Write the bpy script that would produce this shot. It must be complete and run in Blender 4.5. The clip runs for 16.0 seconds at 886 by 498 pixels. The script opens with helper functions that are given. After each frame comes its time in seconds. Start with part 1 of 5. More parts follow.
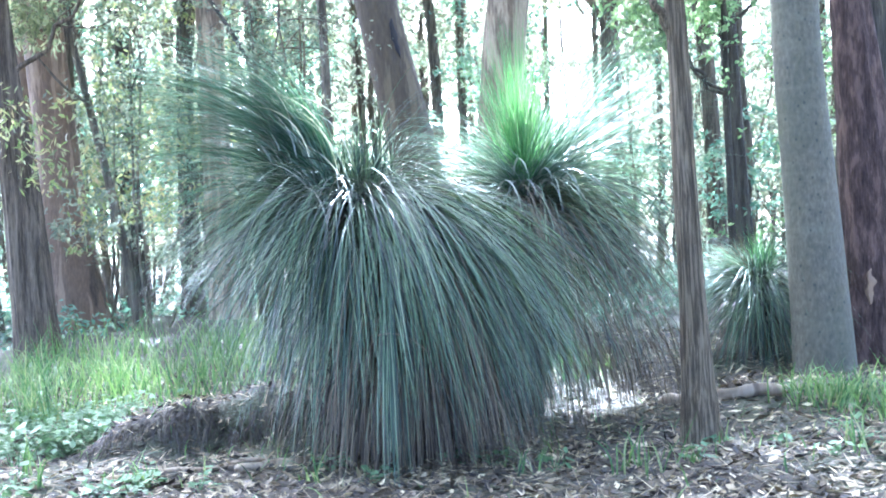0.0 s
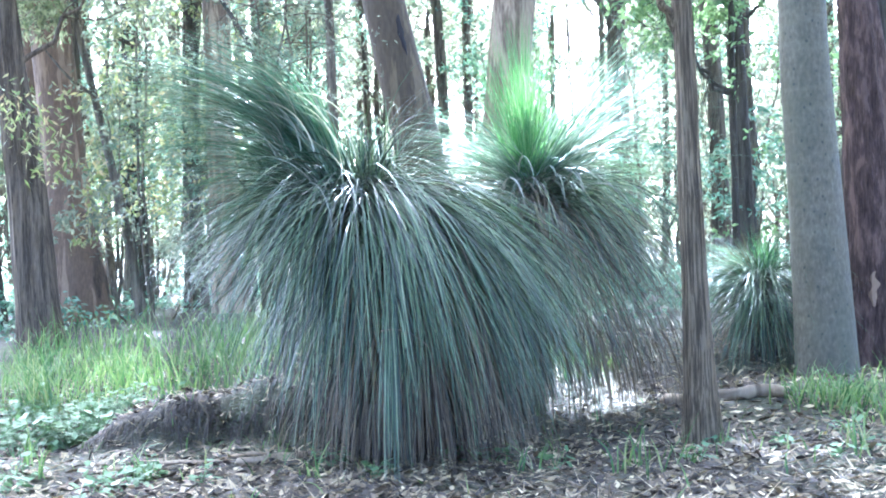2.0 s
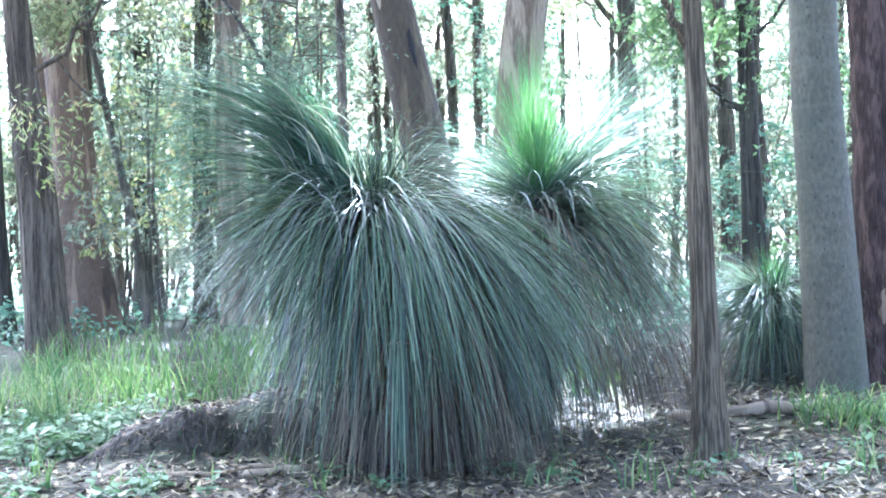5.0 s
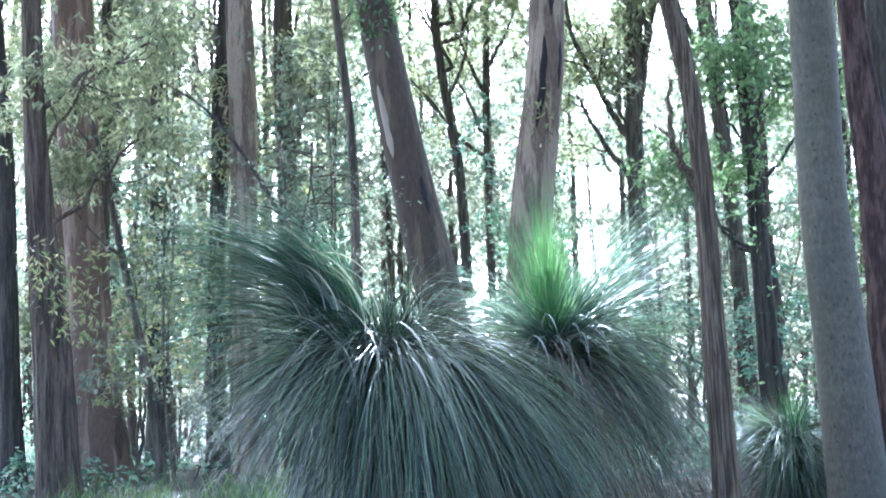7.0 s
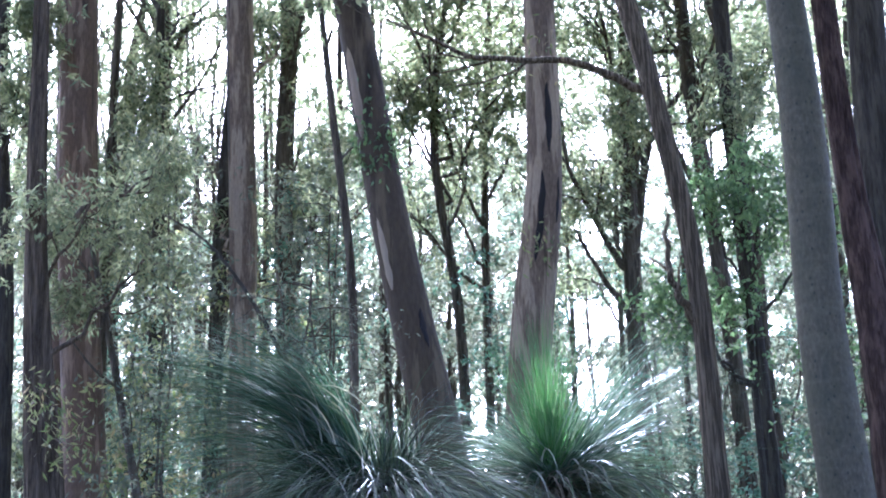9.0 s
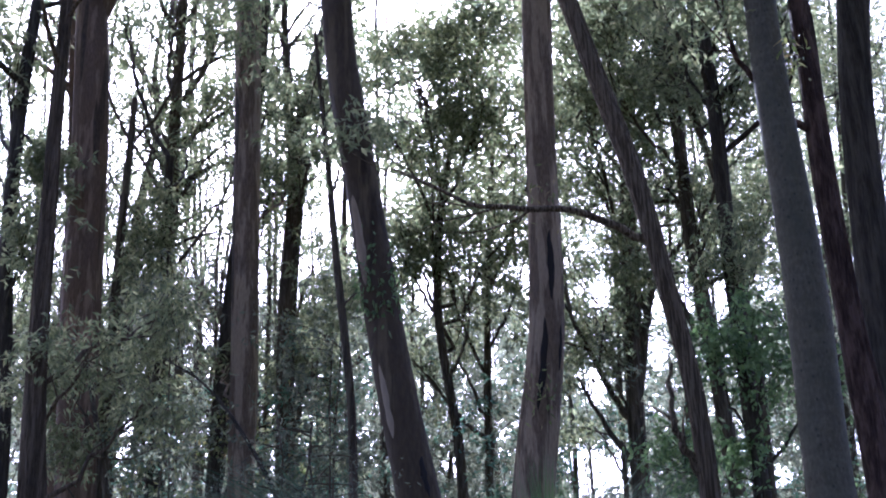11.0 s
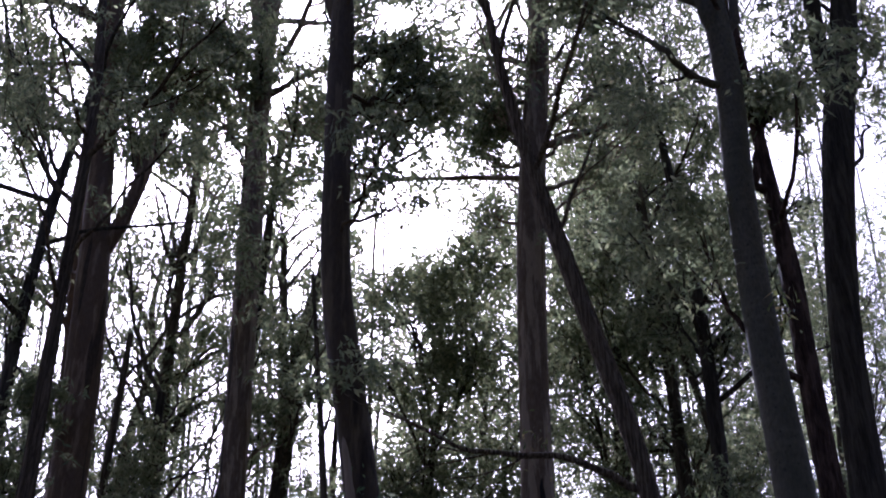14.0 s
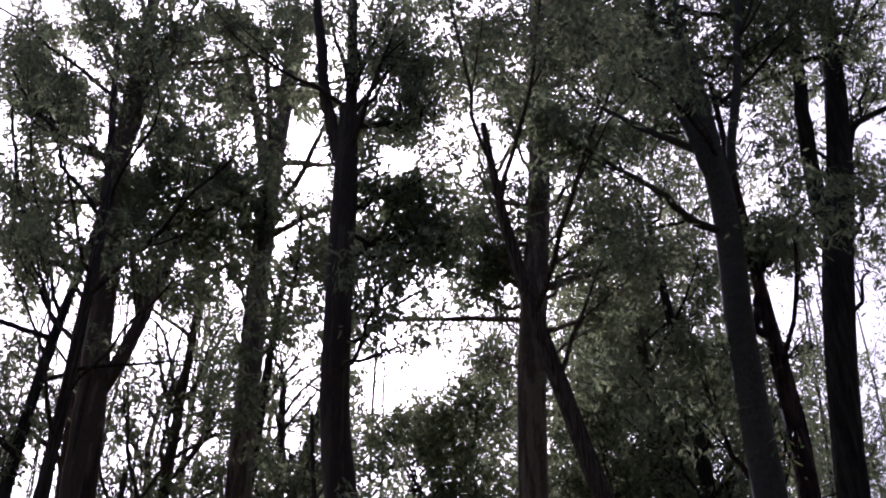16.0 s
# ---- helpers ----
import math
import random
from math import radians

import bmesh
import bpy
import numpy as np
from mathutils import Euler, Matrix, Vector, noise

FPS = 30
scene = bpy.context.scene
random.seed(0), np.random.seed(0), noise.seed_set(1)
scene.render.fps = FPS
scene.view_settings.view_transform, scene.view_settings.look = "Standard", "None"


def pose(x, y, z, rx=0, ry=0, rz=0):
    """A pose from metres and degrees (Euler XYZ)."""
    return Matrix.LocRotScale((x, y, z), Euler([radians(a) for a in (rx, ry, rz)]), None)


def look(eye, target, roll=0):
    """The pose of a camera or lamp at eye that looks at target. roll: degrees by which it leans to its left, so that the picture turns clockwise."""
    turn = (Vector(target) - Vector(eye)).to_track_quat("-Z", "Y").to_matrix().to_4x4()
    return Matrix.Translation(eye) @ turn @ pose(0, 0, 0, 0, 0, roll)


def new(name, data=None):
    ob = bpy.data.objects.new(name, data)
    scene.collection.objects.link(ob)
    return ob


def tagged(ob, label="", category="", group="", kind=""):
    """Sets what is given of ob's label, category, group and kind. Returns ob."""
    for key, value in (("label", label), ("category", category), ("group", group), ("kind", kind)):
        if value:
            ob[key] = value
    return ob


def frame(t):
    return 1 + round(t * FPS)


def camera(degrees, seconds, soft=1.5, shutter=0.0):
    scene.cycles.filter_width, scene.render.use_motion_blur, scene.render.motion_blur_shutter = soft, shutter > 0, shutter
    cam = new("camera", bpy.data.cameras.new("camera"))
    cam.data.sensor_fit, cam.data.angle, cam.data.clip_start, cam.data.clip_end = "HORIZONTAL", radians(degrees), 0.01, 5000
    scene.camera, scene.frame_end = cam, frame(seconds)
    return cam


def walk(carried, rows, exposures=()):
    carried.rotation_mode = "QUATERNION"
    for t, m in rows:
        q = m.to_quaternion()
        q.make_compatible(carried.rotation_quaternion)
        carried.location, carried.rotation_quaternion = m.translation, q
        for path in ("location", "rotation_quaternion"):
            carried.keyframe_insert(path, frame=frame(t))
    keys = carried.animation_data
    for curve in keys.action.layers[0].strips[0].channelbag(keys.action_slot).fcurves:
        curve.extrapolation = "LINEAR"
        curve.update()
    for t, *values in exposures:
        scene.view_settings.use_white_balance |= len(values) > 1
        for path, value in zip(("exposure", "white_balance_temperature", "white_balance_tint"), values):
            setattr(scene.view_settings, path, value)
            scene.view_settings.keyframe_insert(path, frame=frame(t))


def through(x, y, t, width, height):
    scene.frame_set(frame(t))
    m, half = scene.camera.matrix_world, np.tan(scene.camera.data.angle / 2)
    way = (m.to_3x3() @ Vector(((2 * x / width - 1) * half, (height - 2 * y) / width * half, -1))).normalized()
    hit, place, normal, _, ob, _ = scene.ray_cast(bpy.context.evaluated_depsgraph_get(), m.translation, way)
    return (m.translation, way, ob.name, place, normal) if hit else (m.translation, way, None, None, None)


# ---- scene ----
# ---- camera: one standpoint, tilting up ----
EYE = (0.0, 0.0, 1.5)
cam = camera(41.0, 16.0, soft=1.9)
TURNS = [
    (0.0, 89.71, 2.98, -0.01), (0.5, 89.60, 2.54, 0.09), (1.0, 89.74, 2.41, 0.09), (1.5, 89.67, 2.15, -0.01),
    (2.0, 89.56, 2.20, 0.17), (2.5, 89.38, 2.39, 0.19), (3.0, 89.33, 2.34, 0.31), (3.2, 89.29, 2.10, 0.20),
    (5.3, 90.78, 1.70, 0.62), (5.5, 91.35, 1.95, 0.75), (6.0, 93.30, 2.44, 1.08), (6.5, 95.43, 2.44, 1.28),
    (7.0, 97.25, 2.31, 1.31), (7.5, 98.75, 2.25, 1.24), (8.0, 100.39, 2.42, 1.32), (8.5, 101.92, 2.31, 1.34),
    (8.7, 102.61, 2.21, 1.28), (10.8, 110.01, 1.70, 1.23), (11.0, 110.74, 1.57, 1.18), (11.5, 112.54, 1.60, 1.29),
    (12.0, 114.52, 1.67, 1.41), (12.5, 116.34, 1.35, 1.26), (13.0, 118.43, 1.12, 0.99), (13.5, 120.38, 0.61, 0.54),
    (14.0, 122.43, 0.46, 0.28), (14.5, 124.20, 0.36, 0.17), (15.0, 125.88, 0.24, 0.05), (15.5, 127.47, 0.08, 0.01),
    (16.0, 129.22, -0.04, -0.03),
]
EXPOSURES = [(0.0, 4.97, 4800, 9), (6.0, 4.67, 4780, 9), (7.0, 4.06, 4730, 11), (8.7, 3.44, 4730, 18), (10.8, 2.16, 4800, 28), (12.5, 1.33, 4890, 32), (14.5, 0.42, 5090, 34), (16.0, -0.07, 5280, 33)]
walk(cam, [(t, pose(*EYE, rx, ry, rz)) for t, rx, ry, rz in TURNS], EXPOSURES)

# ---- light: high sun ahead behind the canopy, open sky ----
SUN = Vector((-0.127, 0.754, 0.644))
world = bpy.data.worlds.new("sky")
scene.world = world
world.use_nodes = True
wn = world.node_tree.nodes
sky = wn.new("ShaderNodeTexSky")
sky.sky_type = "NISHITA"
sky.sun_disc = False
sky.sun_elevation = radians(40.1)
sky.sun_rotation = radians(-9.6)
sky.dust_density = 5.0
sky.air_density = 0.35
sky.ozone_density = 0.2
wn["Background"].inputs[1].default_value = 0.15
world.node_tree.links.new(sky.outputs[0], wn["Background"].inputs[0])
lamp = bpy.data.lights.new("sun", "SUN")
lamp.energy = 4.2
lamp.angle = radians(0.6)
lamp.color = (1.0, 0.96, 0.91)
sun = new("sun", lamp)
sun.matrix_world = look(SUN * 60, (0, 0, 0))


# ---- materials ----
def material(name):
    m = bpy.data.materials.new(name)
    m.use_nodes = True
    n, l = m.node_tree.nodes, m.node_tree.links
    return m, n, l, n["Principled BSDF"]


def ramp(n, l, source, stops):
    r = n.new("ShaderNodeValToRGB")
    while len(r.color_ramp.elements) < len(stops):
        r.color_ramp.elements.new(0.5)
    for e, (p, c) in zip(r.color_ramp.elements, stops):
        e.position, e.color = p, (*c, 1)
    l.new(source, r.inputs[0])
    return r.outputs[0]


def coords(n, l, scale):
    tc, mp = n.new("ShaderNodeTexCoord"), n.new("ShaderNodeMapping")
    mp.inputs["Scale"].default_value = scale
    l.new(tc.outputs["Object"], mp.inputs[0])
    return mp.outputs[0]


def noise_node(n, l, vec, scale, detail=4, rough=0.6):
    t = n.new("ShaderNodeTexNoise")
    t.inputs["Scale"].default_value, t.inputs["Detail"].default_value, t.inputs["Roughness"].default_value = scale, detail, rough
    l.new(vec, t.inputs["Vector"])
    return t.outputs["Fac"]


def mix(n, l, fac, a, b, mode="MIX"):
    m = n.new("ShaderNodeMix")
    m.data_type, m.blend_type = "RGBA", mode
    for sock, v in ((m.inputs[0], fac), (m.inputs[6], a), (m.inputs[7], b)):
        if isinstance(v, bpy.types.NodeSocket):
            l.new(v, sock)
        else:
            sock.default_value = v if isinstance(v, float) else (*v, 1)
    return m.outputs[2]


def bump(n, l, height, shader, strength, distance):
    b = n.new("ShaderNodeBump")
    b.inputs["Strength"].default_value, b.inputs["Distance"].default_value = strength, distance
    l.new(height, b.inputs["Height"])
    l.new(b.outputs[0], shader.inputs["Normal"])


def fibrous_bark(name, dark, mid, light, stretch=0.06, scale=16.0, width=0.09, grain=0.35):
    """Furrowed bark: long vertical ridges over broad stains."""
    m, n, l, p = material(name)
    ridges = noise_node(n, l, coords(n, l, (1, 1, stretch)), scale, 6, 0.65)
    broad = noise_node(n, l, coords(n, l, (1, 1, 0.35)), 2.2, 3)
    fine = noise_node(n, l, coords(n, l, (1, 1, 0.12)), 60, 3)
    col = ramp(n, l, ridges, [(0.5 - width, dark), (0.5, mid), (0.5 + width, light)])
    col = mix(n, l, broad, col, mix(n, l, 0.5, col, mid), "MIX")
    col = mix(n, l, grain, col, ramp(n, l, fine, [(0.3, dark), (0.7, light)]), "MIX")
    l.new(col, p.inputs["Base Color"])
    p.inputs["Roughness"].default_value = 0.9
    p.inputs["Specular IOR Level"].default_value = 0.2
    bump(n, l, ridges, p, 1.0, 0.06)
    return m


def peeling_bark(name, pale, brown, dark, amount=0.5):
    """Smooth bark from which brown strips peel, with long dark scars."""
    m, n, l, p = material(name)
    strips = noise_node(n, l, coords(n, l, (1, 1, 0.12)), 5.0, 5, 0.6)
    scars = noise_node(n, l, coords(n, l, (1, 1, 0.09)), 3.6, 2, 0.4)
    fine = noise_node(n, l, coords(n, l, (1, 1, 0.3)), 30, 4)
    col = ramp(n, l, strips, [(amount - 0.06, pale), (amount, brown), (amount + 0.25, brown)])
    col = mix(n, l, ramp(n, l, scars, [(0.64, (0, 0, 0)), (0.68, (1, 1, 1))]), col, dark)
    col = mix(n, l, 0.22, col, ramp(n, l, fine, [(0.36, dark), (0.66, pale)]))
    l.new(col, p.inputs["Base Color"])
    p.inputs["Roughness"].default_value = 0.75
    p.inputs["Specular IOR Level"].default_value = 0.3
    bump(n, l, strips, p, 0.8, 0.04)
    return m


def spotted_bark(name):
    """Smooth grey-green bark, faintly mottled, with small dark pits."""
    m, n, l, p = material(name)
    patches = noise_node(n, l, coords(n, l, (1, 1, 0.5)), 34, 5, 0.6)
    broad = noise_node(n, l, coords(n, l, (1, 1, 0.35)), 2.4, 4)
    bands = noise_node(n, l, coords(n, l, (0.6, 0.6, 3.0)), 4.0, 3)
    pits = n.new("ShaderNodeTexVoronoi")
    pits.inputs["Scale"].default_value = 13
    l.new(coords(n, l, (1, 1, 0.8)), pits.inputs["Vector"])
    col = ramp(n, l, patches, [(0.3, (0.066, 0.056, 0.034)), (0.5, (0.097, 0.083, 0.051)), (0.7, (0.138, 0.119, 0.075))])
    col = mix(n, l, ramp(n, l, broad, [(0.4, (0, 0, 0)), (0.7, (0.65, 0.65, 0.65))]), col, (0.060, 0.060, 0.033))
    col = mix(n, l, ramp(n, l, bands, [(0.5, (0, 0, 0)), (0.75, (0.35, 0.35, 0.35))]), col, (0.145, 0.135, 0.085))
    col = mix(n, l, ramp(n, l, pits.outputs["Distance"], [(0.10, (0.7, 0.7, 0.7)), (0.20, (0, 0, 0))]), col, (0.028, 0.028, 0.02))
    l.new(col, p.inputs["Base Color"])
    p.inputs["Roughness"].default_value = 0.7
    p.inputs["Specular IOR Level"].default_value = 0.3
    bump(n, l, patches, p, 0.25, 0.015)
    return m


def leaf_material(name, tones, glow=0.45, rough=0.45, through=(0.97, 1.0, 0.76)):
    """Thin leaves, each with its own tone; light shines through."""
    m, n, l, p = material(name)
    g = n.new("ShaderNodeNewGeometry")
    k = len(tones) - 1
    col = ramp(n, l, g.outputs["Random Per Island"], [(i / k, c) for i, c in enumerate(tones)])
    l.new(col, p.inputs["Base Color"])
    p.inputs["Roughness"].default_value = rough
    tr, mx = n.new("ShaderNodeBsdfTranslucent"), n.new("ShaderNodeMixShader")
    l.new(mix(n, l, 1.0, col, through, "MULTIPLY"), tr.inputs[0])
    mx.inputs[0].default_value = glow
    l.new(p.outputs[0], mx.inputs[1]), l.new(tr.outputs[0], mx.inputs[2])
    l.new(mx.outputs[0], n["Material Output"].inputs[0])
    return m


def litter_ground(name):
    m, n, l, p = material(name)
    a = noise_node(n, l, coords(n, l, (1, 1, 1)), 0.45, 4)
    b = noise_node(n, l, coords(n, l, (1, 1, 1)), 9, 6, 0.7)
    c = noise_node(n, l, coords(n, l, (1, 1, 1)), 45, 5, 0.7)
    v = n.new("ShaderNodeTexVoronoi")
    v.inputs["Scale"].default_value = 26
    l.new(coords(n, l, (1, 1.6, 1)), v.inputs["Vector"])
    col = ramp(n, l, b, [(0.3, (0.014, 0.010, 0.006)), (0.5, (0.040, 0.028, 0.017)), (0.7, (0.085, 0.063, 0.037))])
    col = mix(n, l, 0.5, col, ramp(n, l, c, [(0.35, (0.014, 0.010, 0.006)), (0.65, (0.10, 0.077, 0.047))]))
    col = mix(n, l, ramp(n, l, a, [(0.45, (0, 0, 0)), (0.65, (0.6, 0.6, 0.6))]), col, (0.075, 0.10, 0.035))
    l.new(col, p.inputs["Base Color"])
    p.inputs["Roughness"].default_value = 0.95
    bump(n, l, v.outputs["Distance"], p, 0.8, 0.03)
    return m


BARK_BROWN = fibrous_bark("fibrous_brown_bark", (0.018, 0.013, 0.008), (0.085, 0.063, 0.040), (0.20, 0.154, 0.101))
BARK_RED = fibrous_bark("dark_red_bark", (0.012, 0.007, 0.006), (0.058, 0.036, 0.026), (0.16, 0.105, 0.08), 0.25, 11)
BARK_DARK = fibrous_bark("dark_bark", (0.015, 0.013, 0.009), (0.05, 0.041, 0.030), (0.11, 0.094, 0.066), 0.1, 12)
BARK_THIN = fibrous_bark("grey_brown_bark", (0.028, 0.022, 0.015), (0.085, 0.069, 0.046), (0.18, 0.149, 0.100), 0.10, 16)
BARK_PEEL = peeling_bark("peeling_red_bark", (0.26, 0.175, 0.105), (0.13, 0.083, 0.048), (0.044, 0.030, 0.018), 0.47)
BARK_PALE = peeling_bark("pale_peeling_bark", (0.35, 0.265, 0.17), (0.145, 0.10, 0.062), (0.03, 0.021, 0.014), 0.52)
BARK_GREY = peeling_bark("grey_peeling_bark", (0.119, 0.088, 0.045), (0.060, 0.041, 0.021), (0.024, 0.016, 0.008), 0.45)
BARK_STRING = fibrous_bark("stringy_grey_bark", (0.035, 0.026, 0.015), (0.13, 0.098, 0.057), (0.26, 0.2, 0.122), 0.04, 60, 0.07, 0.2)
BARK_SPOT = spotted_bark("spotted_grey_bark")
STEM = fibrous_bark("charred_stem", (0.008, 0.007, 0.006), (0.025, 0.02, 0.017), (0.06, 0.05, 0.04), 1.5, 30)
LEAF = leaf_material("gum_leaves", [(0.066, 0.074, 0.046), (0.09, 0.10, 0.062), (0.12, 0.127, 0.078), (0.155, 0.152, 0.092)], 0.6, 0.6, (2.0, 2.05, 2.1))
# gum leaves in olive tones, with transmission raised to look sunlit
LEAF_CROWN_LIT = leaf_material("crown_leaves", [(0.066, 0.076, 0.040), (0.092, 0.104, 0.054), (0.125, 0.132, 0.068), (0.165, 0.160, 0.085)], 0.68, 0.55, (2.8, 2.85, 2.75))
LEAF_BRIGHT = leaf_material("fresh_leaves", [(0.05, 0.095, 0.06), (0.08, 0.14, 0.085), (0.12, 0.18, 0.115), (0.20, 0.23, 0.14)], 0.55, 0.33, (1.7, 1.8, 1.75))
LEAF_YOUNG = leaf_material("young_tip_leaves", [(0.10, 0.13, 0.045), (0.17, 0.20, 0.07), (0.26, 0.26, 0.11), (0.30, 0.22, 0.12)], 0.5, 0.4, (1.5, 1.5, 1.2))
LEAF_VINE = leaf_material("vine_leaves", [(0.055, 0.09, 0.04), (0.09, 0.14, 0.06), (0.13, 0.18, 0.085)], 0.62, 0.4, (2.6, 2.5, 2.1))
BLADE = leaf_material("blue_green_blades", [(0.007, 0.014, 0.006), (0.014, 0.028, 0.0115), (0.042, 0.075, 0.030), (0.095, 0.145, 0.062), (0.21, 0.24, 0.125)], 0.2, 0.46)
# glossy blades in paler tones that stand in for sunlight on them
BLADE_LIT = leaf_material("sunlit_pale_blades", [(0.05, 0.095, 0.065), (0.11, 0.17, 0.12), (0.18, 0.24, 0.17), (0.32, 0.36, 0.28)], 0.45, 0.25)
BLADE_DEEP = leaf_material("deep_green_blades", [(0.025, 0.06, 0.03), (0.045, 0.105, 0.055), (0.075, 0.145, 0.08), (0.16, 0.21, 0.14)], 0.35, 0.36)
BLADE_NEW = leaf_material("new_green_blades", [(0.055, 0.145, 0.04), (0.10, 0.225, 0.065), (0.15, 0.285, 0.10), (0.24, 0.345, 0.165)], 0.45, 0.4)
# bleached leaves; on the plume the pale tone paints light caught at bends
BLADE_OLD_LIT = leaf_material("bleached_lit_blades", [(0.09, 0.095, 0.065), (0.18, 0.185, 0.135), (0.38, 0.36, 0.27)], 0.25, 0.5)
BLADE_DRY = leaf_material("dry_blades", [(0.030, 0.021, 0.010), (0.062, 0.044, 0.022), (0.10, 0.074, 0.038), (0.18, 0.14, 0.078)], 0.2, 0.7)
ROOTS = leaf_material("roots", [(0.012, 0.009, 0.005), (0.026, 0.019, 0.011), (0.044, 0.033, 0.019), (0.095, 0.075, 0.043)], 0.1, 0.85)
GRASS = leaf_material("grass_blades", [(0.045, 0.095, 0.03), (0.085, 0.155, 0.045), (0.14, 0.21, 0.065), (0.24, 0.26, 0.12)], 0.55)
HERB = leaf_material("herb_leaves", [(0.07, 0.13, 0.05), (0.11, 0.19, 0.08), (0.17, 0.25, 0.12)], 0.45, 0.5)
LITTER = leaf_material("fallen_leaves", [(0.012, 0.008, 0.004), (0.029, 0.019, 0.009), (0.057, 0.038, 0.018), (0.103, 0.073, 0.035), (0.205, 0.153, 0.078), (0.46, 0.375, 0.215)], 0.1, 0.7)
SOIL = litter_ground("leaf_litter_soil")
PALE_WOOD = peeling_bark("pale_bare_wood", (0.30, 0.235, 0.155), (0.23, 0.175, 0.112), (0.14, 0.102, 0.074), 0.55)
DARK_WOOD = peeling_bark("dark_bare_wood", (0.03, 0.024, 0.02), (0.018, 0.014, 0.012), (0.01, 0.008, 0.007), 0.5)
DEADWOOD = peeling_bark("bleached_dead_wood", (0.28, 0.215, 0.135), (0.19, 0.14, 0.085), (0.075, 0.054, 0.033), 0.5)


# ---- mesh tools ----
rng = np.random.default_rng(7)


def mesh(name, verts, quads, mat, smooth=False):
    """One mesh from arrays of vertices and of four-cornered faces."""
    verts, quads = np.asarray(verts, dtype=np.float32), np.asarray(quads, dtype=np.int32)
    me = bpy.data.meshes.new(name)
    me.vertices.add(len(verts))
    me.vertices.foreach_set("co", verts.ravel())
    me.loops.add(quads.size)
    me.loops.foreach_set("vertex_index", quads.ravel())
    me.polygons.add(len(quads))
    me.polygons.foreach_set("loop_start", np.arange(0, quads.size, 4, dtype=np.int32))
    if smooth:
        me.polygons.foreach_set("use_smooth", np.ones(len(quads), dtype=bool))
    me.update(calc_edges=True)
    me.materials.append(mat)
    return me


def part(name, data, parent, label=""):
    ob = new(name, data)
    ob.parent = parent
    return tagged(ob, label)


class Heap:
    """Gathers vertices and faces that end up in one mesh."""

    def __init__(self):
        self.v, self.q, self.n = [], [], 0

    def add(self, v, q):
        self.v.append(v), self.q.append(np.asarray(q) + self.n)
        self.n += len(v)

    def mesh(self, name, mat, smooth=False):
        return mesh(name, np.concatenate(self.v), np.concatenate(self.q), mat, smooth)


def spline(knots, n):
    """Points along a smooth curve through knots (rows of numbers), evenly spread in the first number."""
    k = np.asarray(knots, dtype=float)
    s = np.linspace(k[0, 0], k[-1, 0], n)
    slope = np.gradient(k[:, 1:], k[:, 0], axis=0) if len(k) > 2 else np.repeat((k[1:, 1:] - k[:1, 1:]) / (k[1, 0] - k[0, 0]), 2, axis=0)
    i = np.clip(np.searchsorted(k[:, 0], s, side="right") - 1, 0, len(k) - 2)
    h = k[i + 1, 0] - k[i, 0]
    u = ((s - k[i, 0]) / h)[:, None]
    a, b, c, d = k[i, 1:], slope[i] * h[:, None], k[i + 1, 1:], slope[i + 1] * h[:, None]
    return s, (2 * u**3 - 3 * u**2 + 1) * a + (u**3 - 2 * u**2 + u) * b + (3 * u**2 - 2 * u**3) * c + (u**3 - u**2) * d


def tube(centres, radii, sides, rough=0.0, lobes=0):
    """A tapered tube along centres; rough: share of the radius by which its surface wanders."""
    c, r = np.asarray(centres, dtype=float), np.asarray(radii, dtype=float)
    t = np.gradient(c, axis=0)
    t /= np.linalg.norm(t, axis=1)[:, None] + 1e-9
    ref = np.array([0.0, 1.0, 0.0]) if abs(t[0, 1]) < 0.8 else np.array([1.0, 0.0, 0.0])
    u = np.cross(t, ref)
    u /= np.linalg.norm(u, axis=1)[:, None]
    w = np.cross(t, u)
    a = np.linspace(0, 2 * np.pi, sides, endpoint=False)
    rr = np.repeat(r[:, None], sides, axis=1)
    if rough:
        ridge = rng.normal(0, 1, (max(2, len(c) // 6), sides))
        rows = np.linspace(0, len(ridge) - 1, len(c))
        lo = np.floor(rows).astype(int)
        hi = np.minimum(lo + 1, len(ridge) - 1)
        f = (rows - lo)[:, None]
        rr = rr * (1 + rough * (ridge[lo] * (1 - f) + ridge[hi] * f))
        rr = rr * (1 + rough * 0.6 * rng.normal(0, 1, (len(c), 1)).clip(-1, 1) * 0.3)
    v = c[:, None, :] + rr[:, :, None] * (np.cos(a)[None, :, None] * u[:, None, :] + np.sin(a)[None, :, None] * w[:, None, :])
    i = np.arange(len(c) - 1)[:, None] * sides
    j = np.arange(sides)[None, :]
    k = (j + 1) % sides
    q = np.stack([i + j, i + k, i + sides + k, i + sides + j], axis=-1).reshape(-1, 4)
    return v.reshape(-1, 3), q


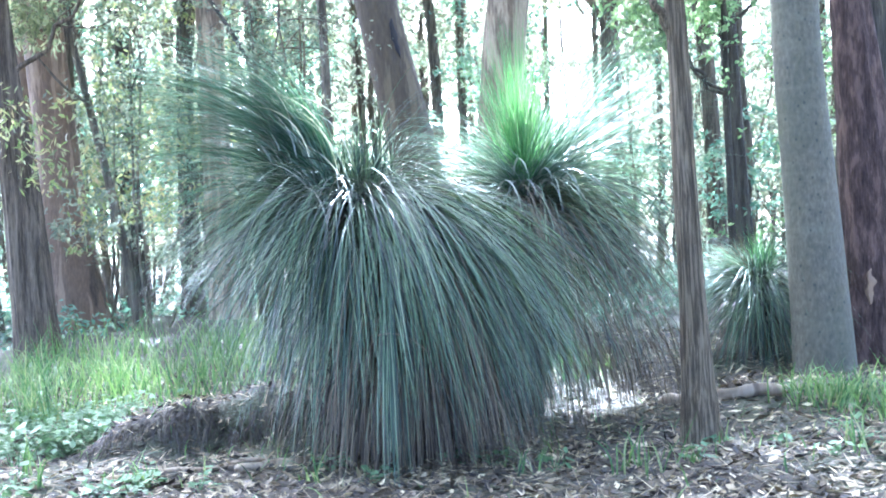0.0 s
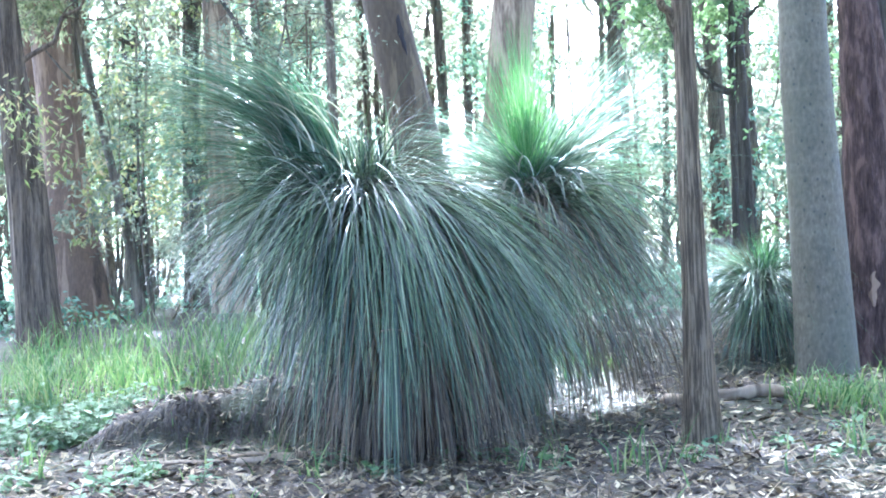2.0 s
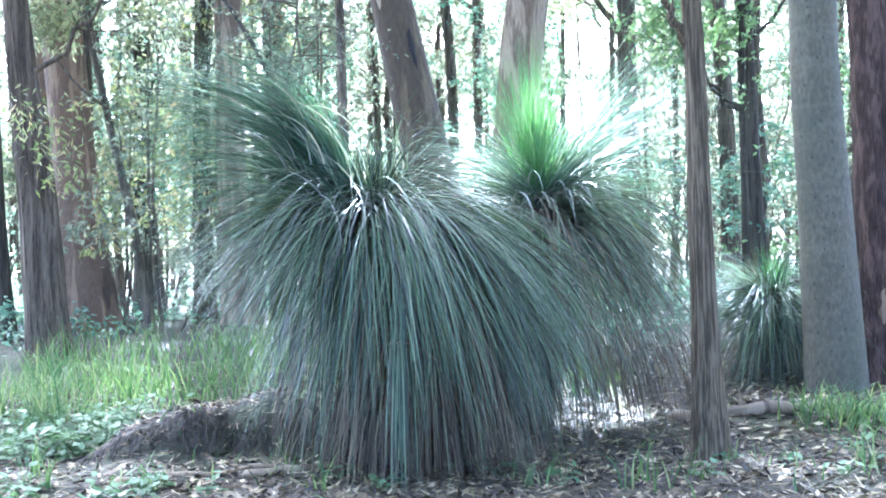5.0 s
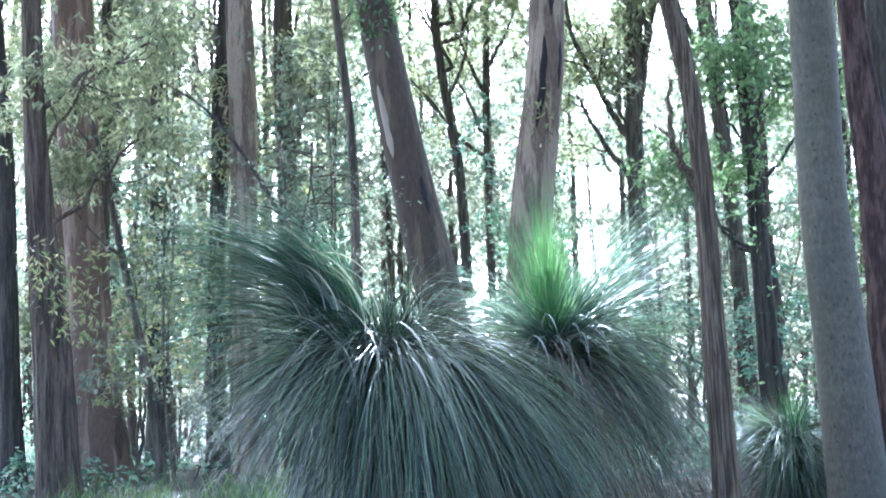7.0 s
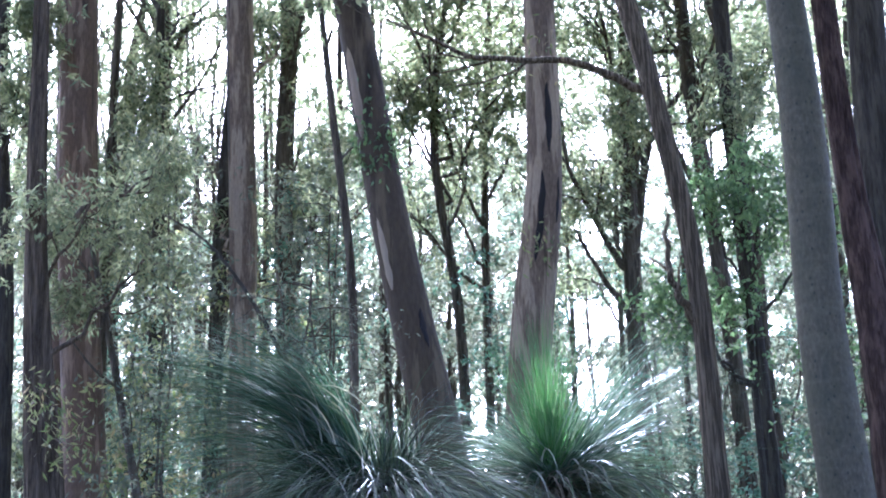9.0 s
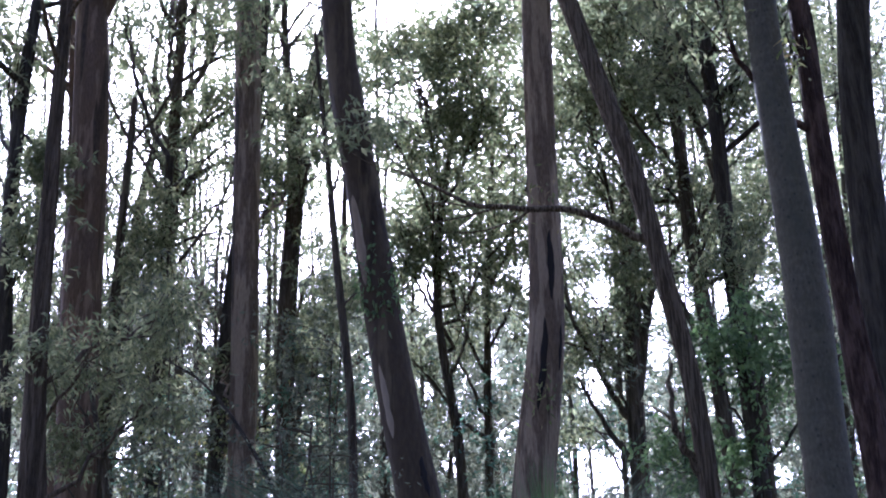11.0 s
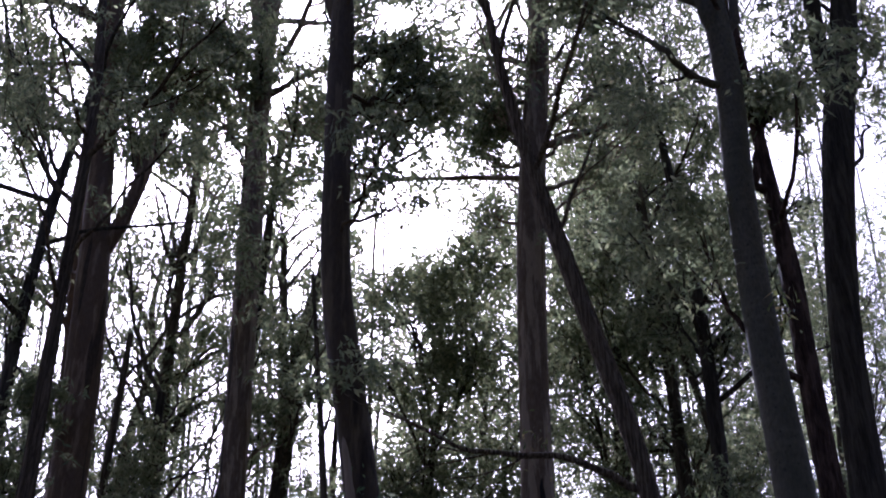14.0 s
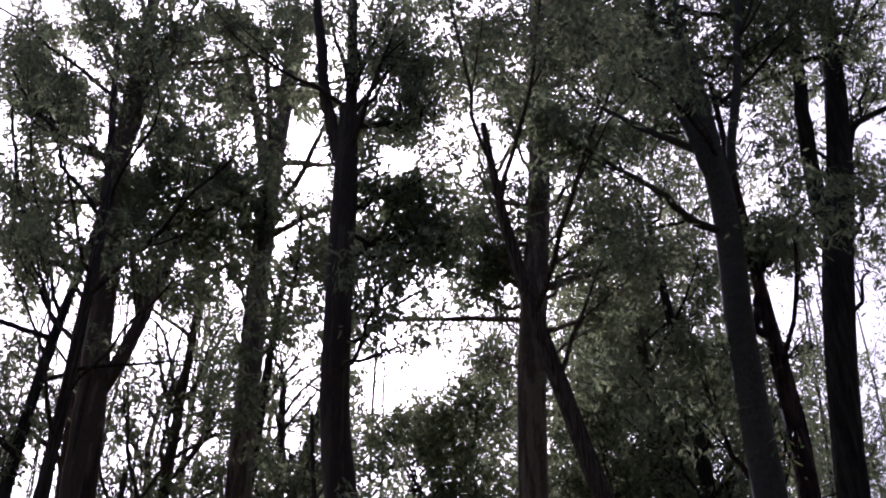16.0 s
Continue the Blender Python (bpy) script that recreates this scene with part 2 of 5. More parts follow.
def leaves(points, length, width, droop=0.6):
    """One long folded leaf at each point, hanging more with droop."""
    n = len(points)
    d = rng.normal(0, 1, (n, 3))
    d[:, 2] = d[:, 2] * 0.5 - droop * 1.6
    d /= np.linalg.norm(d, axis=1)[:, None]
    s = np.cross(d, rng.normal(0, 1, (n, 3)))
    s /= np.linalg.norm(s, axis=1)[:, None] + 1e-9
    ln = (length * rng.uniform(0.6, 1.25, n))[:, None]
    wd = (width * rng.uniform(0.7, 1.3, n))[:, None]
    mid = points + d * ln * 0.42
    v = np.stack([points, mid + s * wd * 0.5, points + d * ln, mid - s * wd * 0.5], axis=1).reshape(-1, 3)
    return v, np.arange(4 * n).reshape(n, 4)


def blades(roots, phi, th0, th1, length, width, power=1.0, segs=8, sway=0.06):
    """Long narrow strips that start at an angle th0 from the vertical, bend to th1 and taper to a point."""
    n = len(phi)
    s = np.linspace(0, 1, segs + 1)
    th = th0[:, None] + (th1 - th0)[:, None] * s[None, :] ** power
    ph = phi[:, None] + np.cumsum(rng.normal(0, sway, (n, segs + 1)), axis=1)
    step = np.stack([np.sin(th) * np.cos(ph), np.sin(th) * np.sin(ph), np.cos(th)], axis=-1) * (length / segs)[:, None, None]
    pos = roots[:, None, :] + np.concatenate([np.zeros((n, 1, 3)), np.cumsum(step[:, :-1], axis=1)], axis=1)
    low = ground_height(pos[..., 0], pos[..., 1]) + 0.015
    pos[..., 2] = np.maximum(pos[..., 2], low)
    tw = phi + np.pi / 2 + rng.normal(0, 0.5, n)
    side = np.stack([np.cos(tw), np.sin(tw), rng.normal(0, 0.3, n)], axis=-1)[:, None, :]
    wd = (width * rng.uniform(0.7, 1.3, n))[:, None, None] * (1 - 0.85 * s[None, :, None] ** 2) * 0.5
    v = np.stack([pos - side * wd, pos + side * wd], axis=2).reshape(-1, 3)
    i = (np.arange(n) * 2 * (segs + 1))[:, None] + 2 * np.arange(segs)[None, :]
    q = np.stack([i, i + 1, i + 3, i + 2], axis=-1).reshape(-1, 4)
    return v, q


def bunches(centres, per, spread, flat=0.7, size=6):
    """Places for leaves round each centre: small bunches of a few leaves, the bunches spread within the clump."""
    k = rng.poisson(max(1.0, per / size), len(centres)).clip(1)
    b = np.repeat(centres, k, axis=0)
    b = b + rng.normal(0, 1, b.shape) * np.array([1, 1, flat]) * spread
    p = np.repeat(b, rng.poisson(size, len(b)).clip(2), axis=0)
    return p + rng.normal(0, 0.26 * spread, p.shape)


def umbrellas(centres, radii, per):
    """Places for leaves in flat, domed sprays as gum crowns carry them."""
    k = rng.poisson(per / 6, len(centres)).clip(2)
    c, r = np.repeat(centres, k, axis=0), np.repeat(radii, k)
    a, q = rng.uniform(0, 2 * np.pi, len(c)), rng.uniform(0, 1, len(c)) ** 0.6
    b = c + np.stack([q * r * np.cos(a), q * r * np.sin(a), r * (0.5 * (1 - q * q) + rng.normal(0, 0.09, len(c)))], axis=-1)
    p = np.repeat(b, rng.poisson(6, len(b)).clip(2), axis=0)
    return p + rng.normal(0, 0.055, p.shape)


SUN_GAPS = ((-4.6, 17.5, 1.0, 0.9), (-1.0, 8.2, 2.4, 0.35), (1.5, 8.3, 0.0, 0.22), (1.1, 11.6, 0.3, 0.5), (2.75, 11.7, 1.1, 0.22), (1.35, 9.9, 2.3, 0.7), (0.75, 9.8, 2.5, 0.32), (0.25, 10.2, 2.2, 0.55), (1.3, 10.1, 0.0, 0.4), (-3.3, 12.4, 0.3, 0.8))


def outside_gaps(p):
    """Leaves that stay clear of the gaps in the canopy through which the sun reaches the floor."""
    keep = np.ones(len(p), dtype=bool)
    way = np.array(SUN.normalized())
    for x, y, z, r in SUN_GAPS:
        d = p - np.array([x, y, z])
        t = d @ way
        keep &= (np.linalg.norm(d - t[:, None] * way, axis=1) > r) | (t < 6.0)
    return p[keep]


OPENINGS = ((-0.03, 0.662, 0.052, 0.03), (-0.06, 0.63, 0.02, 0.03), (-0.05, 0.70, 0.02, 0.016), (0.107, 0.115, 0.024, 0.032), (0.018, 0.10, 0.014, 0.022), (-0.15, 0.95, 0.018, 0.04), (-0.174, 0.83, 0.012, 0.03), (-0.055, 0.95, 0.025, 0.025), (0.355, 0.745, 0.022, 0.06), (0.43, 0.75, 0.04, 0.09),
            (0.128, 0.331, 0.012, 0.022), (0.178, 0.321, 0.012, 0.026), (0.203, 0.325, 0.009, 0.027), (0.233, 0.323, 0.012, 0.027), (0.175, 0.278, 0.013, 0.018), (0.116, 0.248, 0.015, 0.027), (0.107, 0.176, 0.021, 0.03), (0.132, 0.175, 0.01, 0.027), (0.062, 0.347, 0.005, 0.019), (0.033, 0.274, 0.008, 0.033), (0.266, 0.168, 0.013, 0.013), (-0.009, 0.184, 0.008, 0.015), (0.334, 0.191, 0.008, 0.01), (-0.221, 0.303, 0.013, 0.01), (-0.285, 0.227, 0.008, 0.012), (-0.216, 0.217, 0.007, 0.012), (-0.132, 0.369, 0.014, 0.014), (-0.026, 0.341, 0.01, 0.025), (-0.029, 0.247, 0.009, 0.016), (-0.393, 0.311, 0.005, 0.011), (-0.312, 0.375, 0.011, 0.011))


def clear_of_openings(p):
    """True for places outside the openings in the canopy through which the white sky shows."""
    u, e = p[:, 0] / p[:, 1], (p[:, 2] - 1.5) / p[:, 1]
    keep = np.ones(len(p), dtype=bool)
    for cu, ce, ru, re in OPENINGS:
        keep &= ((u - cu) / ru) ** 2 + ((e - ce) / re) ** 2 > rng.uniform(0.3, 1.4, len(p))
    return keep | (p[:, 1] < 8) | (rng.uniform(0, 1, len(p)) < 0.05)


# ---- ground ----
def ground_height(x, y):
    """The forest floor: nearly flat near by, a mound of soil beside the grass tree, rising a little behind."""
    x, y = np.asarray(x, dtype=float), np.asarray(y, dtype=float)
    h = 0.03 * np.sin(1.3 * x + 0.4 * y) + 0.025 * np.sin(2.9 * y - 0.7 * x) + 0.012 * np.sin(7.1 * x + 3 * y) * np.sin(5.3 * y)
    h = h + 0.30 / (1 + np.exp(np.clip(-(y - 12.5 + 0.35 * x) / 1.2, -30, 30)))
    h = h + (0.34 + 0.03 * np.sin(4.1 * x + 1.0) + 0.025 * np.sin(9.7 * x + 3 * y)) * np.exp(-(np.abs((x + 1.65) / 1.02) ** 5) - ((y - 9.4 + 0.08 * np.sin(5 * x)) / 0.62) ** 6)
    h = h + 0.02 * np.exp(-((y - 9.2) / 1.0) ** 2) * np.sin(9 * x) * np.sin(7 * y + 2 * x)
    return h


def build_ground():
    xs = np.concatenate([[-900, -300, -120, -60, -35, -22], np.linspace(-14, 14, 260), [22, 35, 60, 120, 300, 900]])
    ys = np.concatenate([[-900, -300, -100, -40, -15, -5, 0, 3], np.linspace(5, 26, 240), [30, 36, 45, 60, 90, 150, 300, 900]])
    gx, gy = np.meshgrid(xs, ys)
    gz = ground_height(gx, gy)
    near = (np.abs(gx) < 14) & (gy > 5) & (gy < 26)
    gz = gz + near * rng.normal(0, 0.008, gz.shape)
    w = len(xs)
    i = (np.arange(len(ys) - 1)[:, None] * w + np.arange(w - 1)[None, :])
    q = np.stack([i, i + 1, i + w + 1, i + w], axis=-1).reshape(-1, 4)
    ob = new("ground", mesh("ground", np.stack([gx, gy, gz], axis=-1).reshape(-1, 3), q, SOIL, True))
    tagged(ob, "forest floor of brown soil and leaf litter with a low mound", "ground", kind="structure")


build_ground()


# ---- trees ----
class Tree:
    """A gum tree: trunk, limbs and crown under one empty."""

    def __init__(self, name, label, bark, y, knots, flare=0.35, sides=14, rough=0.03, leaf=None, leaf_size=(0.142, 0.040), tilt=0.0, category="tree", group="gum trees"):
        self.bark, self.y, self.leaf, self.leaf_size = bark, y, leaf or LEAF_CROWN_LIT, leaf_size
        x0 = knots[0][1]
        z0 = float(ground_height(x0, y))
        self.root = tagged(new(name), label, category, group)
        self.root.location = (x0, y, z0)
        self.org = np.array([x0, y, z0])
        k = [(max(z, z0 - 0.05) if i == 0 else z, x, r) for i, (z, x, r) in enumerate(knots)]
        n = int(max(12, min(90, (k[-1][0] - k[0][0]) * 5)))
        z, xr = spline(k, n)
        r = xr[:, 1] * (1 + flare * np.exp(-(z - z[0]) / (4.0 * k[0][2])))
        yy = y + tilt * (z - z0) + 0.04 * np.sin(z * 0.9 + x0 * 7) * np.clip(z / 3, 0, 1)
        self.axis = np.stack([xr[:, 0], yy, z], axis=-1)
        self.rad = r
        v, q = tube(self.axis, r, sides, rough)
        part("trunk", mesh("trunk", v - self.org, q, bark, True), self.root)
        self.clumps = []

    def at(self, z):
        return np.array([np.interp(z, self.axis[:, 2], self.axis[:, i]) for i in range(3)]), float(np.interp(z, self.axis[:, 2], self.rad))

    def branch(self, heap, start, way, length, radius, depth, leafy, up=0.25):
        n = 7 if depth else 9
        way = way / np.linalg.norm(way)
        pts, d = [start], way.copy()
        for _ in range(n - 1):
            d = d + rng.normal(0, 0.13, 3) + np.array([0, 0, up * 0.12])
            d /= np.linalg.norm(d)
            pts.append(pts[-1] + d * length / (n - 1))
        pts = np.array(pts)
        rr = radius * np.linspace(1, 0.35 if depth < 2 else 0.2, n)
        v, q = tube(pts, rr, 7 if depth == 0 else 4, 0.0)
        heap.add(v - self.org, q)
        if depth < 2:
            for _ in range(3 if depth == 0 else 2):
                i = rng.integers(n // 3, n)
                t = pts[i] - pts[i - 1]
                t = t / np.linalg.norm(t)
                side = rng.normal(0, 1, 3)
                side -= t * (side @ t)
                side /= np.linalg.norm(side)
                a = rng.uniform(0.45, 1.0)
                sub = Heap() if depth == 0 else heap
                self.branch(sub, pts[i], t * np.cos(a) + side * np.sin(a), length * rng.uniform(0.4, 0.65), rr[i] * 0.6, depth + 1, leafy, up)
                if depth == 0:
                    self.side_branches.append(sub)
        if depth >= 1 and leafy:
            for i in range(n // 2, n, 2 if depth == 1 else 1):
                self.clumps.append(pts[i])
            self.clumps.append(pts[-1])

    def fork(self, y, r0, r1, *points, leafy=True):
        """A stem or long limb that leaves the trunk and runs through the places (x, z), with side branches."""
        k = [(i, x, z) for i, (x, z) in enumerate(points)]
        s, xz = spline(k, 16)
        u = s / s[-1]
        base, _ = self.at(points[0][1])
        yy = base[1] + (y - base[1]) * np.clip(u * 3, 0, 1) + 0.05 * np.sin(5 * u + y)
        path = np.stack([xz[:, 0], yy, xz[:, 1]], axis=-1)
        path += rng.normal(0, 0.012, path.shape)
        path[0] = base * [1, 1, 0] + [0, 0, path[0, 2]]
        heap = Heap()
        rr = r0 + (r1 - r0) * u
        v, q = tube(path, rr, 9)
        heap.add(v - self.org, q)
        ln = np.linalg.norm(path[-1] - path[0])
        side_branches = []
        for _ in range(5):
            i = int(rng.integers(5, 16))
            t = path[i] - path[i - 1]
            t = t / np.linalg.norm(t)
            side = rng.normal(0, 1, 3)
            side -= t * (side @ t)
            side /= np.linalg.norm(side)
            a = rng.uniform(0.4, 0.9)
            twig = Heap()
            self.branch(twig, path[i], t * math.cos(a) + side * math.sin(a), min(2.2, ln * 0.45) * rng.uniform(0.6, 1.1), rr[i] * 0.5, 1, leafy)
            side_branches.append(twig)
        stem = part("limb", heap.mesh("limb", self.bark, True), self.root)
        for twig in side_branches:
            part("branch", twig.mesh("branch", self.bark, True), stem)
        return self

    def limb(self, z, azimuth, rise, length, radius, leafy=True, up=0.25):
        p, r = self.at(z)
        a, e = radians(azimuth), radians(rise)
        way = np.array([math.cos(a) * math.cos(e), math.sin(a) * math.cos(e), math.sin(e)])
        heap = Heap()
        self.side_branches = []
        self.branch(heap, p, way, length, radius, 0, leafy, up)
        stem = part("limb", heap.mesh("limb", self.bark, True), self.root)
        for twig in self.side_branches:
            part("branch", twig.mesh("branch", self.bark, True), stem)
        return self

    def limbs(self, count, z0, z1, length, radius, rise=(15, 60), leafy=True):
        for i in range(count):
            z = z0 + (z1 - z0) * (i + rng.uniform(0, 0.8)) / count
            self.limb(z, rng.uniform(0, 360), rng.uniform(*rise), length * rng.uniform(0.7, 1.2), radius * rng.uniform(0.7, 1.2), leafy)
        return self

    def masses(self, *rows):
        """Leafy masses: each a limb to a centre (x, y, z) that breaks up into sprays within a width and a height."""
        for x, y, z, r, h, dense in rows:
            c = np.array([x, y, z])
            zs = float(np.clip(z - h - 0.35 * abs(x - self.org[0]) - 0.5, self.org[2] + 0.6, self.axis[-1, 2] - 0.3))
            p, rad = self.at(zs)
            s = np.linspace(0, 1, 9)[:, None]
            ln = np.linalg.norm(c - p)
            bow = np.array([0, 0, -0.12 * ln]) + rng.normal(0, 0.06 * ln, 3)
            path = p + (c - p) * s + bow * 4 * s * (1 - s) * 0.5 + np.concatenate([np.zeros((1, 3)), rng.normal(0, 0.03 * ln ** 0.5, (8, 3))])
            r0 = min(rad * 0.7, 0.018 + 0.011 * ln)
            heap = Heap()
            v, q = tube(path, r0 * np.linspace(1, 0.4, 9), 6)
            heap.add(v - self.org, q)
            twigs = Heap()
            n = int(max(6, 18 * dense * (r * h) ** 0.75))
            for _ in range(n):
                d = rng.normal(0, 1, 3)
                d *= rng.uniform(0.25, 1) ** 0.5 / np.linalg.norm(d)
                end = c + d * np.array([r, r, h])
                i = int(rng.integers(4, 9))
                a = path[i]
                u = np.linspace(0, 1, 6)[:, None]
                b = a + (end - a) * u + rng.normal(0, 0.10, 3) * 4 * u * (1 - u) + np.concatenate([np.zeros((1, 3)), rng.normal(0, 0.04, (5, 3))])
                v, q = tube(b, r0 * 0.35 * np.linspace(1, 0.25, 6), 4)
                twigs.add(v - self.org, q)
                for k in (3, 4, 5):
                    self.clumps.append(b[k])
                side = b[4] + rng.normal(0, 0.3, 3)
                v, q = tube(np.array([b[3], (b[3] + side) / 2 + rng.normal(0, 0.03, 3), side]), r0 * 0.18 * np.array([1, 0.7, 0.4]), 4)
                twigs.add(v - self.org, q)
                self.clumps.append(side)
            stem = part("limb", heap.mesh("limb", self.bark, True), self.root)
            tagged(part("twig_stuff", twigs.mesh("twig_stuff", self.bark, True), stem), kind="stuff")
        return self

    def sprig(self, x, y, z, n=70, size=0.22, mat=None):
        """A spray of fresher leaves on a thin twig."""
        c = np.array([x, y, z])
        p, _ = self.at(z + 0.25)
        s = np.linspace(0, 1, 7)[:, None]
        path = p + (c - p) * s + np.array([0, 0, 0.25]) * s * (1 - s)
        twig = part("twig", mesh("twig", *tube(path - self.org, np.linspace(0.014, 0.004, 7), 5), self.bark, True), self.root)
        v, q = leaves(c + rng.normal(0, size, (n, 3)), 0.13, 0.032, 0.7)
        tagged(part("sprig", mesh("sprig", v - self.org, q, mat or LEAF_YOUNG), twig, "fresh yellow-green leaves"), kind="stuff")
        return self

    def scar(self, z0, z1, angle, width, mat, label):
        """A long bare patch in the bark: a thin plate that lies on the trunk, pointed at both ends."""
        rows, cols = 26, 7
        v = []
        for i in range(rows):
            u = i / (rows - 1)
            c, r = self.at(z0 + (z1 - z0) * u)
            half = width * (math.sin(math.pi * u) ** 0.6) * (0.8 + 0.35 * noise.noise((z0 * 3, u * 5, 1))) * 0.5 / r
            mid = radians(angle) + 0.12 * noise.noise((z0, u * 4, 7))
            for j in range(cols):
                k = 2 * j / (cols - 1) - 1
                a = mid + half * k
                rr = r * 1.035 + 0.006 * (1 - k * k)
                v.append((c[0] + rr * math.cos(a), c[1] + rr * math.sin(a), c[2]))
        i = np.arange(rows - 1)[:, None] * cols + np.arange(cols - 1)[None, :]
        q = np.stack([i, i + 1, i + cols + 1, i + cols], axis=-1).reshape(-1, 4)
        part("bark_scar", mesh("bark_scar", np.array(v) - self.org, q, mat, True), self.root, label)
        return self

    def tuft(self, z, n, mat):
        """A climber's leaf tuft that hugs the trunk."""
        p, r = self.at(z)
        a = rng.uniform(0, 2 * np.pi, n)
        h = rng.normal(0, 0.28, n)
        pts = np.stack([p[0] + (r + 0.05 * rng.uniform(0, 1, n)) * np.cos(a) - 0.16 * h, p[1] + (r + 0.05) * np.sin(a), z + h], axis=-1)
        v, q = leaves(pts, 0.09, 0.04, 0.9)
        tagged(part("climber_tuft", mesh("climber_tuft", v - self.org, q, mat), self.root, "dark green climber leaves"), kind="stuff")
        return self

    def crown(self, per=32, spread=0.18, droop=0.6):
        if not self.clumps:
            return self
        c = np.array(self.clumps)
        pts = bunches(c, per, spread)
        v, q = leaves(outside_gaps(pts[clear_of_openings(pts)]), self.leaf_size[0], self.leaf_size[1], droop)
        part("crown", mesh("crown", v - self.org, q, self.leaf), self.root)
        return self


def trees():
    # the two big trunks and their neighbours beside the grassy edge
    Tree("gum_tree", "tall gum tree with furrowed fibrous brown bark", BARK_BROWN, 16, [(0.1, -5.5, 0.24), (2.2, -5.64, 0.235), (4.5, -5.82, 0.17), (8.8, -5.97, 0.11), (15, -6.05, 0.09), (20, -6.6, 0.05)], sides=36, rough=0.09).limbs(7, 10, 19, 3.2, 0.05).masses((-5.1, 15.8, 6.2, 0.9, 0.6, 0.35), (-4.4, 16.2, 5.5, 0.9, 0.6, 0.4), (-6.3, 17.0, 6.4, 0.8, 0.7, 0.3), (-4.5, 17.5, 7.2, 0.9, 0.7, 0.35), (-7.2, 16, 14.8, 0.7, 1.3, 0.8)).sprig(-5.2, 15.2, 3.2, 130, 0.24).sprig(-5.05, 15.2, 2.75, 80, 0.2).sprig(-5.5, 15.2, 3.5, 60, 0.16).crown()
    Tree("gum_tree", "large reddish gum tree with bark peeling in strips", BARK_PEEL, 21, [(0.3, -6.5, 0.42), (2.8, -6.7, 0.36), (8.7, -7.03, 0.36), (13.5, -7.2, 0.34), (16.2, -7.42, 0.28), (22.4, -7.9, 0.24), (29, -8.0, 0.12)], leaf_size=(0.165, 0.047), sides=24, rough=0.03).limbs(8, 18, 29, 5, 0.08).masses((-7.9, 21, 24.8, 1.7, 1.7, 1), (-5.9, 20, 20.4, 1.6, 1.2, 1.3), (-8.4, 22, 21.5, 1.3, 1.2, 1)).fork(21, 0.12, 0.06, (-8.02, 20.57), (-7.62, 23.07), (-7.91, 25.64), (-8.42, 28.00)).fork(21, 0.1, 0.05, (-8.56, 24.75), (-9.44, 26.32), (-10.15, 28.00)).fork(21, 0.19, 0.11, (-7.29, 14.56), (-6.82, 15.67), (-6.39, 17.45), (-6.09, 19.02)).masses((-11.3, 21, 26.1, 1.3, 1, 1), (-9.4, 21, 23.3, 1.2, 0.9, 1), (-7.5, 21, 26.1, 1.3, 1, 1), (-6.5, 21, 23.1, 1.2, 0.9, 1.1), (-7.2, 21, 20.6, 1.1, 0.8, 0.9), (-9.9, 21, 20.6, 1.1, 0.9, 0.9), (-9.5, 21, 27.0, 1.2, 0.9, 1)).masses((-7.1, 21, 19.0, 1.1, 0.7, 0.6), (-9.8, 21, 19.7, 1.0, 0.8, 0.6)).fork(21, 0.06, 0.02, (-7.75, 17.00), (-8.52, 18.11), (-9.08, 19.97), (-9.17, 22.59)).fork(21, 0.05, 0.02, (-7.15, 13.98), (-7.74, 14.38), (-8.50, 15.22), (-9.22, 15.80)).crown()
    Tree("gum_tree", "slender reddish gum tree beside a large trunk", BARK_PEEL, 22.5, [(0.3, -7.6, 0.2), (5, -7.75, 0.17), (9, -7.8, 0.15), (20, -8.5, 0.1)]).limbs(5, 12, 20, 4, 0.06).crown()
    Tree("gum_tree", "thin dark gum tree with forking top", BARK_DARK, 20, [(0.3, -7.7, 0.19), (6.4, -7.92, 0.147), (9.5, -8.12, 0.135), (12.4, -8.18, 0.125), (19, -7.6, 0.08)], leaf_size=(0.165, 0.047)).limbs(6, 11, 19, 4, 0.06).masses((-10.1, 20, 23.0, 1.3, 2.2, 1), (-7.4, 19, 9.4, 0.6, 1.0, 0.9), (-8.5, 20, 13.4, 0.6, 1.4, 0.5)).fork(20, 0.04, 0.03, (-8.09, 11.73), (-7.72, 11.24), (-7.47, 10.88)).fork(20, 0.07, 0.03, (-8.78, 17.20), (-9.82, 20.18), (-10.61, 23.02)).fork(20, 0.06, 0.02, (-7.97, 15.68), (-8.72, 17.01), (-9.84, 18.76)).fork(20, 0.05, 0.02, (-8.03, 15.97), (-8.92, 18.60), (-9.65, 20.85), (-10.08, 23.55)).crown()
    Tree("gum_tree", "thin straight gum tree in the understorey", BARK_THIN, 23, [(0.3, -6.95, 0.15), (4, -7.1, 0.13), (9, -7.0, 0.10), (14, -6.9, 0.06)], leaf_size=(0.165, 0.047)).limbs(4, 8, 14, 3, 0.04).masses((-8.1, 23, 9.1, 1.3, 1.0, 0.77), (-8.0, 22, 3.8, 0.9, 1.1, 0.70), (-6.4, 22, 8.4, 1.3, 1.0, 0.6), (-7.6, 22, 7.2, 1.0, 0.9, 0.6)).crown()
